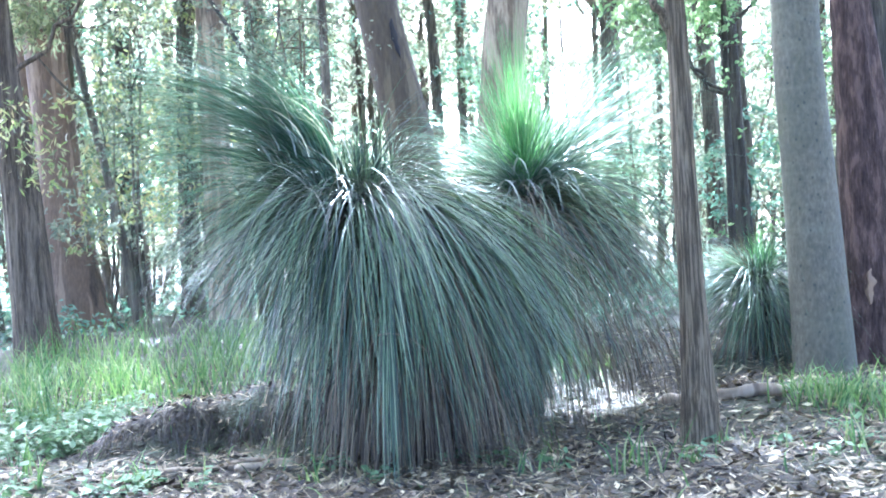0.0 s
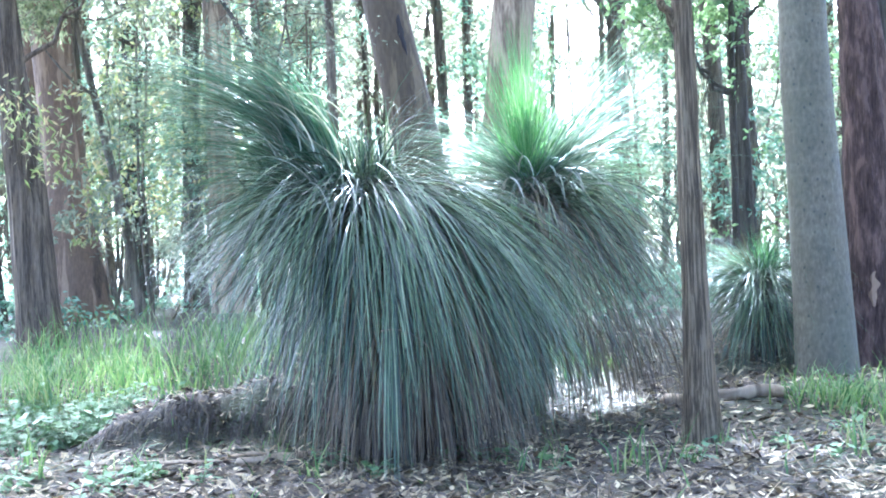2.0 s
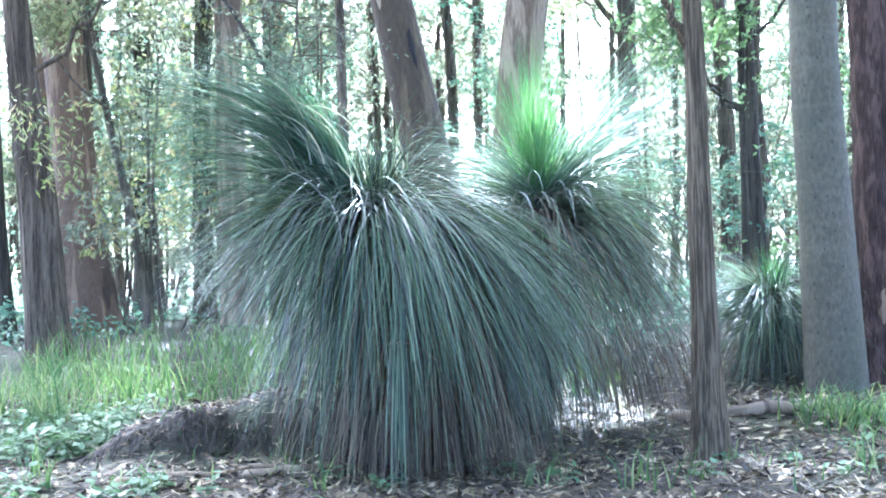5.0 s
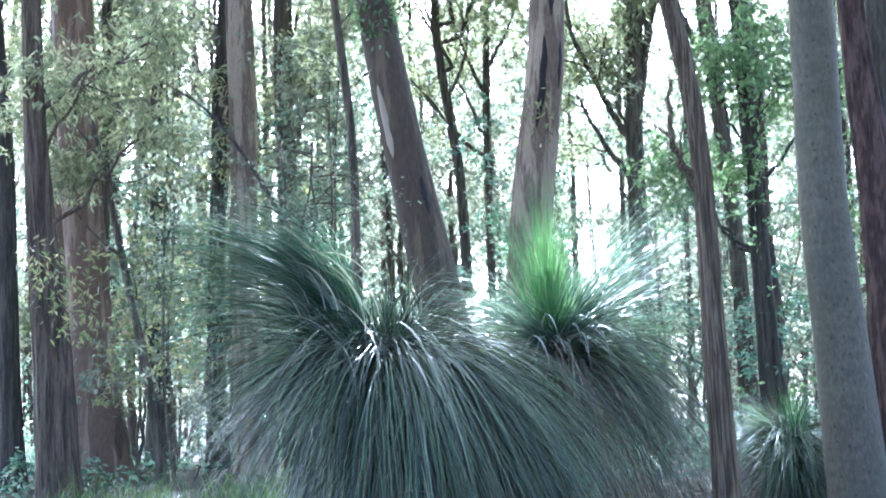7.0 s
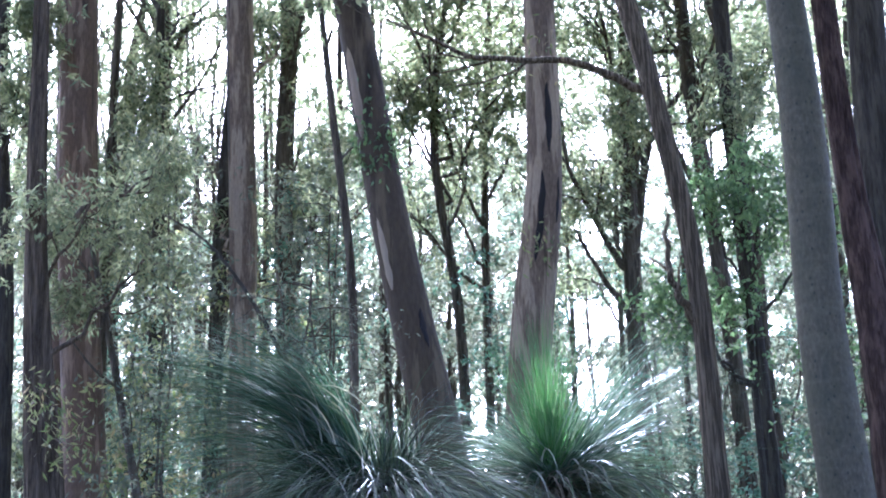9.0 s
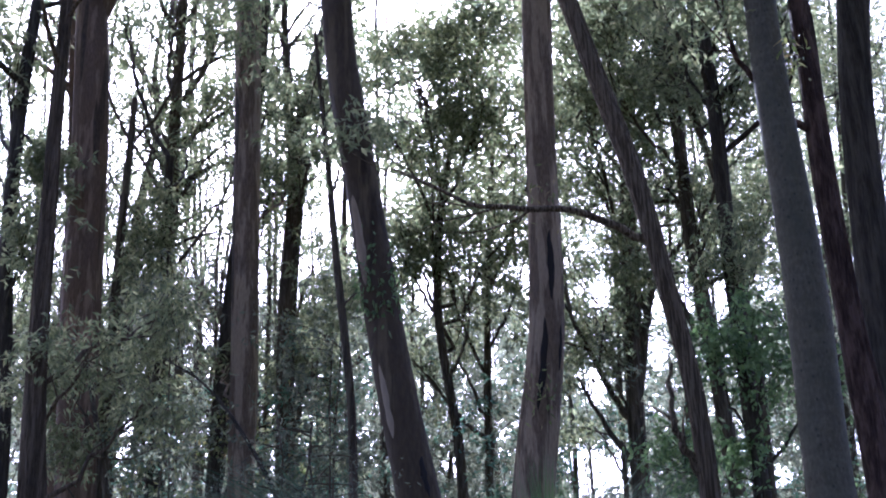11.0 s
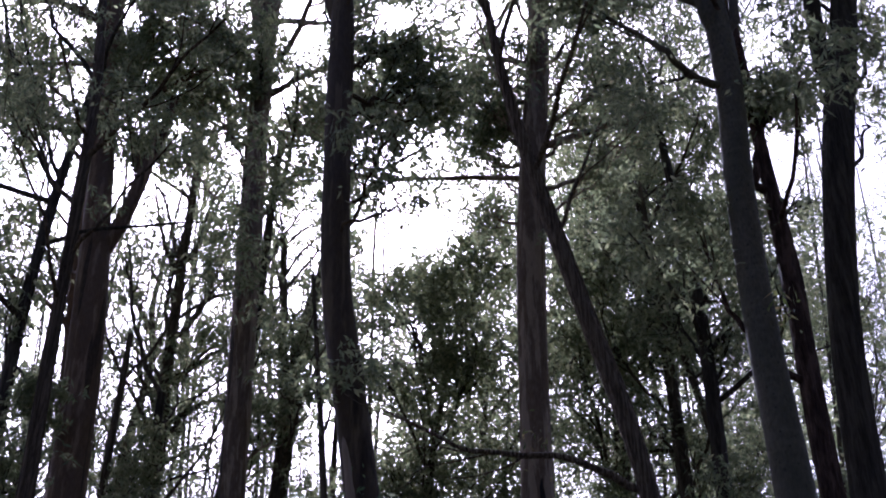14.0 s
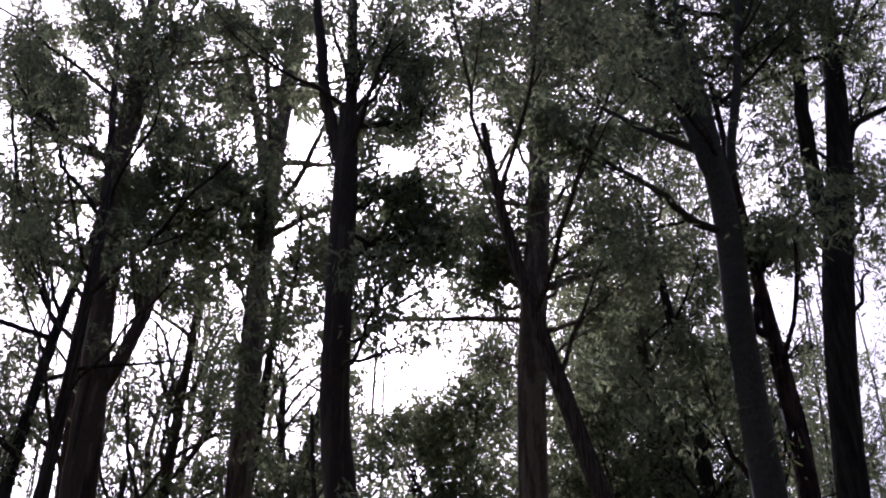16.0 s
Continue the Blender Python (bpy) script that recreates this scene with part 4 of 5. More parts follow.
    Tree("gum_tree", "tall slim gum tree with many rising branches", BARK_THIN, 26, [(0.3, -6.8, 0.26), (11.8, -6.75, 0.17), (14.8, -6.76, 0.15), (17, -6.73, 0.13), (25, -6.6, 0.06)], leaf_size=(0.165, 0.047)).limbs(12, 10, 24, 5, 0.06, (30, 65)).masses((-6.5, 26, 13.4, 1.4, 1.0, 0.9), (-7.7, 26, 14.8, 1.3, 0.9, 0.55), (-6.9, 26, 18.4, 1.5, 1.7, 0.5)).fork(26, 0.07, 0.03, (-6.64, 15.43), (-5.93, 16.85), (-5.50, 18.50)).fork(26, 0.06, 0.02, (-6.64, 14.18), (-5.99, 14.93), (-5.17, 15.68)).fork(26, 0.06, 0.02, (-6.59, 12.83), (-6.06, 13.71), (-5.27, 14.44)).fork(26, 0.06, 0.03, (-6.83, 17.54), (-6.43, 18.20), (-6.01, 20.09)).fork(26, 0.06, 0.03, (-6.74, 13.43), (-7.48, 14.68), (-7.61, 16.59)).fork(26, 0.075, 0.025, (-6.57, 15.47), (-6.00, 16.50), (-5.41, 17.44), leafy=False).fork(26, 0.075, 0.025, (-6.57, 14.37), (-5.77, 14.96), (-5.06, 15.41), leafy=False).fork(26, 0.075, 0.025, (-6.55, 13.23), (-5.69, 13.73), (-4.86, 13.59), leafy=False).fork(26, 0.075, 0.025, (-6.59, 17.69), (-6.09, 19.06), (-5.65, 20.68), leafy=False).fork(26, 0.075, 0.025, (-6.60, 16.85), (-7.30, 18.41), (-7.75, 20.21), leafy=False).fork(26, 0.075, 0.025, (-6.54, 12.21), (-7.16, 11.51), (-7.72, 11.11), leafy=False).crown(12)

    Tree("vine_thicket", "glossy green vine climbing around a dark stem", BARK_DARK, 17.3, [(0.3, 4.2, 0.06), (3, 4.25, 0.05), (6.5, 4.3, 0.03)], leaf=LEAF_VINE, leaf_size=(0.11, 0.055), category="vine", group="vines").masses((3.98, 17, 6.6, 0.7, 0.5, 1.2), (4.58, 17, 6.75, 0.6, 0.4, 1.1), (4.43, 17, 5.9, 0.7, 0.5, 1.1), (3.54, 16.5, 6.1, 0.6, 0.5, 1.2), (2.8, 16.5, 4.85, 0.6, 0.4, 0.8), (3.2, 17, 4.7, 0.6, 0.4, 0.8), (4.3, 17.5, 4.85, 0.5, 0.5, 0.5), (5.6, 17, 6.0, 0.5, 0.6, 0.5)).crown(22)

rng = np.random.default_rng(11)
trees()


def woods_tree(x, y, h, r, first, limbs, reach, wood, tips, fine_twigs=2):
    """One tree of the woods: a wandering trunk, rising limbs that divide twice, and the tips that carry leaves."""
    n = 10
    z = np.linspace(0.1, h, n)
    lean = rng.normal(0, 0.035)
    px = x + np.cumsum(rng.normal(0, 0.10, n)) + lean * z
    py = y + np.cumsum(rng.normal(0, 0.10, n))
    trunk = np.stack([px, py, z], axis=-1)
    wood.add(*tube(trunk, r * np.linspace(1.1, 0.25, n), 6))
    tips.append(trunk[-1])
    for _ in range(limbs):
        zz = h * rng.uniform(first, 0.97)
        base = np.array([np.interp(zz, z, px), np.interp(zz, z, py), zz])
        a, up = rng.uniform(0, 2 * np.pi), rng.uniform(0.7, 2.0)
        ln = reach * rng.uniform(0.6, 1.2) * (1.25 - 0.6 * zz / h)
        way = np.array([math.cos(a), math.sin(a), up]) / math.hypot(1, up)
        s = np.linspace(0, 1, 6)[:, None]
        limb = base + way * ln * s + np.array([rng.normal(0, 0.2), rng.normal(0, 0.2), -0.25]) * ln * s * (1 - s) + rng.normal(0, 0.05, (6, 3)) * s
        rl = 0.42 * r * (1.1 - 0.8 * zz / h)
        wood.add(*tube(limb, rl * np.linspace(1, 0.35, 6), 4))
        tips.append(limb[-1])
        for _ in range(3):
            i = int(rng.integers(2, 6))
            d = way + rng.normal(0, 0.55, 3)
            d /= np.linalg.norm(d)
            end = limb[i] + d * ln * rng.uniform(0.3, 0.6)
            mid = (limb[i] + end) / 2 + rng.normal(0, 0.08, 3)
            wood.add(*tube(np.array([limb[i], mid, end]), rl * np.array([0.42, 0.3, 0.16]), 3))
            tips.append(end)
            for _ in range(fine_twigs):
                fine = end + rng.normal(0, 0.22, 3) * ln * 0.6 + np.array([0, 0, 0.1])
                wood.add(*tube(np.array([mid, (mid + fine) / 2 + rng.normal(0, 0.05, 3), fine]), rl * np.array([0.22, 0.16, 0.08]), 3))
                tips.append(fine)


def far_woods():
    """Trunks and foliage behind the named trees, out to where nothing can be told apart, and unseen trees added for
    shade.
    """
    wood = Heap()
    tips, sparse_tips, bare_tips, unseen_tips = [], [], [], []
    for i in range(104):
        y = rng.uniform(25, 40) if i < 44 else rng.uniform(38, 66)
        u = -0.55 + 1.1 * ((i * 0.618) % 1.0)
        if u < -0.10:
            top, limbs, first, reach = rng.uniform(0.36, 0.80), 10, 0.28, 4.2
        elif u < 0.02:
            top, limbs, first, reach = rng.uniform(0.28, 0.52), 7, 0.3, 2.6
        else:
            top, limbs, first, reach = rng.uniform(0.38, 0.86), 9, 0.3, 2.6
        h = min(33.0, 1.5 + top * y)
        if 0.0 < u < 0.3 and y < 40:
            continue
        woods_tree(u * y, y, h, rng.uniform(0.03, 0.07) + 0.002 * h, first, limbs + int(h * 0.25), reach, wood, sparse_tips if u < -0.10 else tips)
    # tall thin trees with many fine rising limbs and few leaves
    for i in range(26):
        y = rng.uniform(27, 40)
        u = -0.40 + 0.36 * ((i * 0.618) % 1.0) if i < 18 else 0.06 + 0.32 * ((i * 0.618) % 1.0)
        woods_tree(u * y, y, 1.5 + rng.uniform(0.62, 0.85) * y, rng.uniform(0.07, 0.11), 0.36, 15, 4.2, wood, bare_tips, 3)
    # unseen trees added round and behind the standpoint to shade the floor
    for i in range(64):
        a, d = rng.uniform(0.75, 2 * np.pi - 0.75), rng.uniform(12, 45)
        woods_tree(d * math.sin(a), d * math.cos(a), rng.uniform(15, 30), rng.uniform(0.08, 0.2), 0.4, 6, 3.2, wood, unseen_tips, 0)
    tagged(new("far_woods", wood.mesh("far_woods", BARK_THIN, True)), "slender grey-brown trunks of the forest behind, with unseen ones added for shade", "trees", kind="stuff")

    def grown(centres, radius, per):
        c = np.array(centres)
        p = umbrellas(c, rng.uniform(0.6, 1.3, len(c)) * radius, per)
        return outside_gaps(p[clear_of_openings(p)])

    v, q = leaves(grown(tips, 0.62, 22), 0.17, 0.054, 0.5)
    w, r = leaves(grown(sparse_tips, 0.6, 9), 0.16, 0.05, 0.5)
    v, q = np.concatenate([v, w]), np.concatenate([q, r + len(v)])
    w, r = leaves(grown(bare_tips, 0.5, 3), 0.15, 0.045, 0.6)
    v, q = np.concatenate([v, w]), np.concatenate([q, r + len(v)])
    # outsized leaves on the unseen trees, only to block light
    w, r = leaves(grown(unseen_tips, 1.5, 26), 1.25, 0.62, 0.4)
    v, q = np.concatenate([v, w]), np.concatenate([q, r + len(v)])
    # the last rows of crowns, far off
    c = []
    for _ in range(2700):
        y = rng.uniform(66, 130)
        c.append((rng.uniform(-0.47, 0.47) * y, y, 1.5 + y * (0.34 * rng.uniform(0, 1) ** 1.1 - 0.01)))
    w, r = leaves(grown(c, 1.8, 36), 0.7, 0.31, 0.4)
    v, q = np.concatenate([v, w]), np.concatenate([q, r + len(v)])
    # the depth of the forest behind them, which keeps the low sky off the leaves in front
    c = []
    for _ in range(2400):
        y = rng.uniform(125, 260)
        c.append((rng.uniform(-0.6, 0.6) * y, y, 38.0 * rng.uniform(0, 1)))
    w, r = leaves(grown(c, 3.4, 22), 1.8, 0.85, 0.4)
    v, q = np.concatenate([v, w]), np.concatenate([q, r + len(v)])
    # crowns of the trees between, low over the ground and higher on the side of the broad crown
    c = []
    for i in range(4700):
        y = rng.uniform(28, 66)
        u, e = rng.uniform(-0.47, 0.47), 0.34 * rng.uniform(0, 1) ** 0.9
        if u < -0.12 and i % 5 < 2:
            continue
        if i > 3800:
            u, e = rng.uniform(-0.02, 0.36), 0.03 + 0.31 * rng.uniform(0, 1)
        elif i > 2500:
            y = rng.uniform(25, 50)
            u, e = rng.uniform(-0.08, 0.36), rng.uniform(0.30, 0.62)
        if math.sin(61 * u + 2 * math.sin(37 * e)) * math.sin(53 * e + 1.7 * math.sin(29 * u)) > rng.uniform(-0.9, 0.9) and e < 0.4:
            u += rng.normal(0, 0.03)
            e -= 0.02
        c.append((u * y, y, 1.5 + y * e))
    for _ in range(330):
        y = rng.uniform(32, 60)
        c.append((rng.uniform(0.02, 0.22) * y, y, 1.5 + y * rng.uniform(0.06, 0.27)))
    for _ in range(360):
        y = rng.uniform(30, 46)
        c.append((rng.uniform(0.34, 0.52) * y, y, 1.5 + y * rng.uniform(0.4, 0.95)))
    for _ in range(300):
        y = rng.uniform(25, 40)
        c.append((rng.uniform(0.08, 0.36) * y, y, 1.5 + y * rng.uniform(0.58, 0.82)))
    for _ in range(330):
        y = rng.uniform(30, 56)
        c.append((rng.uniform(-0.05, 0.30) * y, y, 1.5 + y * rng.uniform(0.2, 0.45)))
    for _ in range(170):
        y = rng.uniform(25, 34)
        c.append((rng.uniform(-0.075, 0.05) * y, y, 1.5 + y * rng.uniform(0.38, 0.58)))
    w, r = leaves(grown(c, 0.85, 36), 0.22, 0.08, 0.45)
    v, q = np.concatenate([v, w]), np.concatenate([q, r + len(v)])
    # leaves high up take the brightened, sunlit-looking crown material
    p = v.reshape(-1, 4, 3)
    high = ((p[:, 0, 2] - 1.5) / p[:, 0, 1] > rng.uniform(0.31, 0.39, len(p))) & (p[:, 0, 1] > 0) & (p[:, 0, 1] < 66)
    for name, label, mat, own in (("far_foliage", "grey-green foliage of the forest behind, with unseen leaves added for shade", LEAF, p[~high]), ("high_foliage", "olive green gum foliage high in the crowns behind, brightened as if sunlit", LEAF_CROWN_LIT, p[high])):
        tagged(new(name, mesh(name, own.reshape(-1, 3), np.arange(4 * len(own)).reshape(-1, 4), mat)), label, "foliage", kind="stuff")

    # young trees and shrubs between the trunks
    stems, low, fresh = Heap(), [], []
    for i in range(150):
        y = rng.uniform(17.5, 46)
        u = -0.52 + 1.04 * ((i * 0.618 + 0.31) % 1.0)
        h = (0.6 + rng.uniform(0.02, 0.27) * y) if y > 21 else rng.uniform(0.6, 2.6)
        woods_tree(u * y, y, h, 0.02 + 0.004 * h, 0.2, int(3 + 0.7 * h), 0.9 + 0.34 * h, stems, low if i % 3 else fresh, 1)
    for _ in range(170):
        y = rng.uniform(17, 40)
        x = rng.uniform(-0.5, 0.5) * y
        fresh += [np.array([x, y, 0.35]) + rng.normal(0, 1, 3) * np.array([0.7, 0.7, 0.18]) for _ in range(9)]
    tagged(new("understorey_stems", stems.mesh("understorey_stems", BARK_THIN, True)), "thin grey stems of young trees in the forest", "shrubs", kind="stuff")
    v, q = leaves(grown(low, 0.42, 19), 0.14, 0.046, 0.45)
    tagged(new("young_foliage", mesh("young_foliage", v, q, LEAF)), "grey-green leaves of the young trees behind", "foliage", kind="stuff")
    v, q = leaves(grown(fresh, 0.42, 20), 0.14, 0.052, 0.3)
    tagged(new("understorey", mesh("understorey", v, q, LEAF_BRIGHT)), "bright green understorey shrubs of the forest", "shrubs", kind="stuff")


rng = np.random.default_rng(12)
far_woods()


# ---- saplings and leafy sprays ----
def sapling(name, label, x, y, height, stems, spread, z0, z1, n, mat, size=(0.10, 0.03), lean=0.0):
    root = tagged(new(name), label, "sapling", "saplings")
    g = float(ground_height(x, y))
    root.location = (x, y, g)
    pts, twigs = [], Heap()
    for _ in range(stems):
        k = 12
        z = np.linspace(-0.03, height, k)
        px = np.cumsum(rng.normal(0, 0.04, k)) + (lean + rng.normal(0, 0.03)) * z
        py = np.cumsum(rng.normal(0, 0.04, k)) + rng.normal(0, 0.03) * z
        px, py = px - px[0], py - py[0]
        part("stem", mesh("stem", *tube(np.stack([px, py, z], axis=-1), np.linspace(0.03, 0.008, k), 6), BARK_THIN, True), root)
        for _ in range(int(height * 4)):
            zz = rng.uniform(z0, z1)
            b = np.array([np.interp(zz, z, px), np.interp(zz, z, py), zz])
            a = rng.uniform(0, 2 * np.pi)
            ln = spread * rng.uniform(0.4, 1.2)
            s = np.linspace(0, 1, 5)[:, None]
            tw = b + np.array([math.cos(a) * ln, math.sin(a) * ln, rng.uniform(0.0, 0.7) * ln]) * s + np.array([0, 0, -0.35 * ln]) * s**2
            twigs.add(*tube(tw, np.linspace(0.009, 0.003, 5), 4))
            pts += [tw[2], tw[3], tw[4]]
    tagged(part("twig_stuff", twigs.mesh("twig_stuff", BARK_THIN, True), root), kind="stuff")
    c = np.array(pts)
    m = max(1, n // len(c))
    p = bunches(c, m, 0.22)
    v, q = leaves(p, size[0], size[1], 0.5)
    part("foliage", mesh("foliage", v, q, mat), root)


rng = np.random.default_rng(13)
sapling("gum_sapling", "leafy young gum sapling between the tall trunks", -2.05, 18, 7.6, 2, 1.2, 3.0, 7.6, 2600, LEAF, (0.14, 0.045))
sapling("gum_sapling", "leafy young gum sapling between the tall trunks", -4.75, 19, 8.0, 2, 0.9, 2.6, 8.0, 1900, LEAF, (0.14, 0.045))
sapling("gum_sapling", "young gum sapling with drooping fresh leaves", -5.9, 24, 7.5, 2, 1.5, 2.2, 7.3, 3000, LEAF_BRIGHT, (0.15, 0.05))
sapling("gum_sapling", "young gum sapling with yellow-green leaf tips", -5.0, 23, 7.0, 2, 1.5, 1.5, 7.0, 1700, LEAF_YOUNG, (0.15, 0.05))
sapling("gum_sapling", "low young gum with bright leaf sprays", -5.5, 19.6, 4.4, 2, 0.9, 1.6, 4.4, 900, LEAF_YOUNG, (0.15, 0.05))
sapling("gum_sapling", "young gum sapling with drooping fresh leaves", -2.7, 23, 8.5, 1, 1.2, 2.5, 8.5, 3600, LEAF_BRIGHT, (0.15, 0.05))
sapling("gum_sapling", "feathery sapling behind the grass tree", -1.6, 11.5, 4.0, 3, 0.7, 1.6, 3.9, 2600, LEAF, (0.06, 0.014))
sapling("gum_sapling", "slim sapling with green foliage", 5.5, 17, 5.0, 2, 1.4, 0.8, 4.8, 1100, LEAF_VINE, (0.11, 0.05))


# ---- grass trees ----
def fan(n, origin, jitter, phi, th0, th1, length, width, power=1.0, segs=9, sway=0.04):
    """n blades with each angle and length drawn from its range."""
    roots = np.asarray(origin) + rng.normal(0, 1, (n, 3)) * np.asarray(jitter)
    ph = rng.uniform(*phi, n)
    tufts = rng.uniform(*phi, max(8, int((phi[1] - phi[0]) / 5)))
    ph = np.where(rng.uniform(0, 1, n) < 0.65, tufts[rng.integers(0, len(tufts), n)] + rng.normal(0, 1.6, n), ph)
    return blades(roots, np.radians(ph), np.radians(rng.uniform(*th0, n)), np.radians(rng.uniform(*th1, n)), rng.uniform(*length, n), width, power, segs, sway)


def grass_tree(label, x, y, crown, size, parts, lean=0.0, fringes=()):
    root = tagged(new("grass_tree"), label, "grass tree", "grass trees")
    g = float(ground_height(x + lean, y))
    root.location = (x + lean, y, g)
    org = np.array([x + lean, y, g])
    z, xr = spline([(g - 0.05, x + lean, 0.2 * size), (g + (crown - g) * 0.5, x + 0.7 * lean, 0.16 * size), (crown + 0.05, x, 0.13 * size)], 14)
    v, q = tube(np.stack([xr[:, 0], np.full(14, y), z], axis=-1), xr[:, 1], 14, 0.12)
    part("stem", mesh("stem", v - org, q, STEM, True), root, "blackened rough stem")
    for name, mat, text, fans in parts:
        h = Heap()
        for f in fans:
            h.add(*fan(*f))
        v = np.concatenate(h.v) - org
        part(name, mesh(name, v, np.concatenate(h.q), mat), root, text)
    for f in fringes:
        v, q = fringe(*f)
        part("fringe", mesh("fringe", v - org, q, BLADE_DRY), root, "thin brown leaf ends hanging below the skirt")
    return root


def fringe(n, centre, ring, phi, z, length, width, sway=0.03):
    """Leaf ends that hang straight down from the underside of a skirt, in a ring round the stem."""
    a, r = np.radians(rng.uniform(*phi, n)), rng.uniform(*ring, n)
    roots = np.stack([centre[0] + r * np.cos(a), centre[1] + r * np.sin(a), rng.uniform(*z, n)], axis=-1)
    return blades(roots, a, np.radians(rng.uniform(140, 160, n)), np.radians(rng.uniform(174, 183, n)), rng.uniform(*length, n), width, 0.5, 6, sway)


def caught_in_skirt(root, place, end):
    """A green spray of leaves and a bleached stalk that lie on the hanging leaves."""
    org = np.array(root.location)
    c = np.array(place)
    v, q = leaves(c + rng.normal(0, 1, (26, 3)) * np.array([0.05, 0.02, 0.07]), 0.06, 0.028, 0.3)
    tagged(part("leaf_spray", mesh("leaf_spray", v - org, q, LEAF_VINE), root, "small green weed leaves caught in the skirt"), kind="stuff")
    s = np.linspace(0, 1, 9)[:, None]
    a, b = np.array(end[0]), np.array(end[1])
    path = a + (b - a) * s + np.array([0, 0, 0.05]) * 4 * s * (1 - s)
    part("dry_stalk", mesh("dry_stalk", *tube(path - org, np.linspace(0.006, 0.003, 9), 5), DEADWOOD, True), root, "bleached dry stalk lying across the leaves")


rng = np.random.default_rng(14)
A, B, C = (-0.62, 8.3, 1.80), (0.72, 9.8, 1.88), (3.14, 11.9, 0.90)
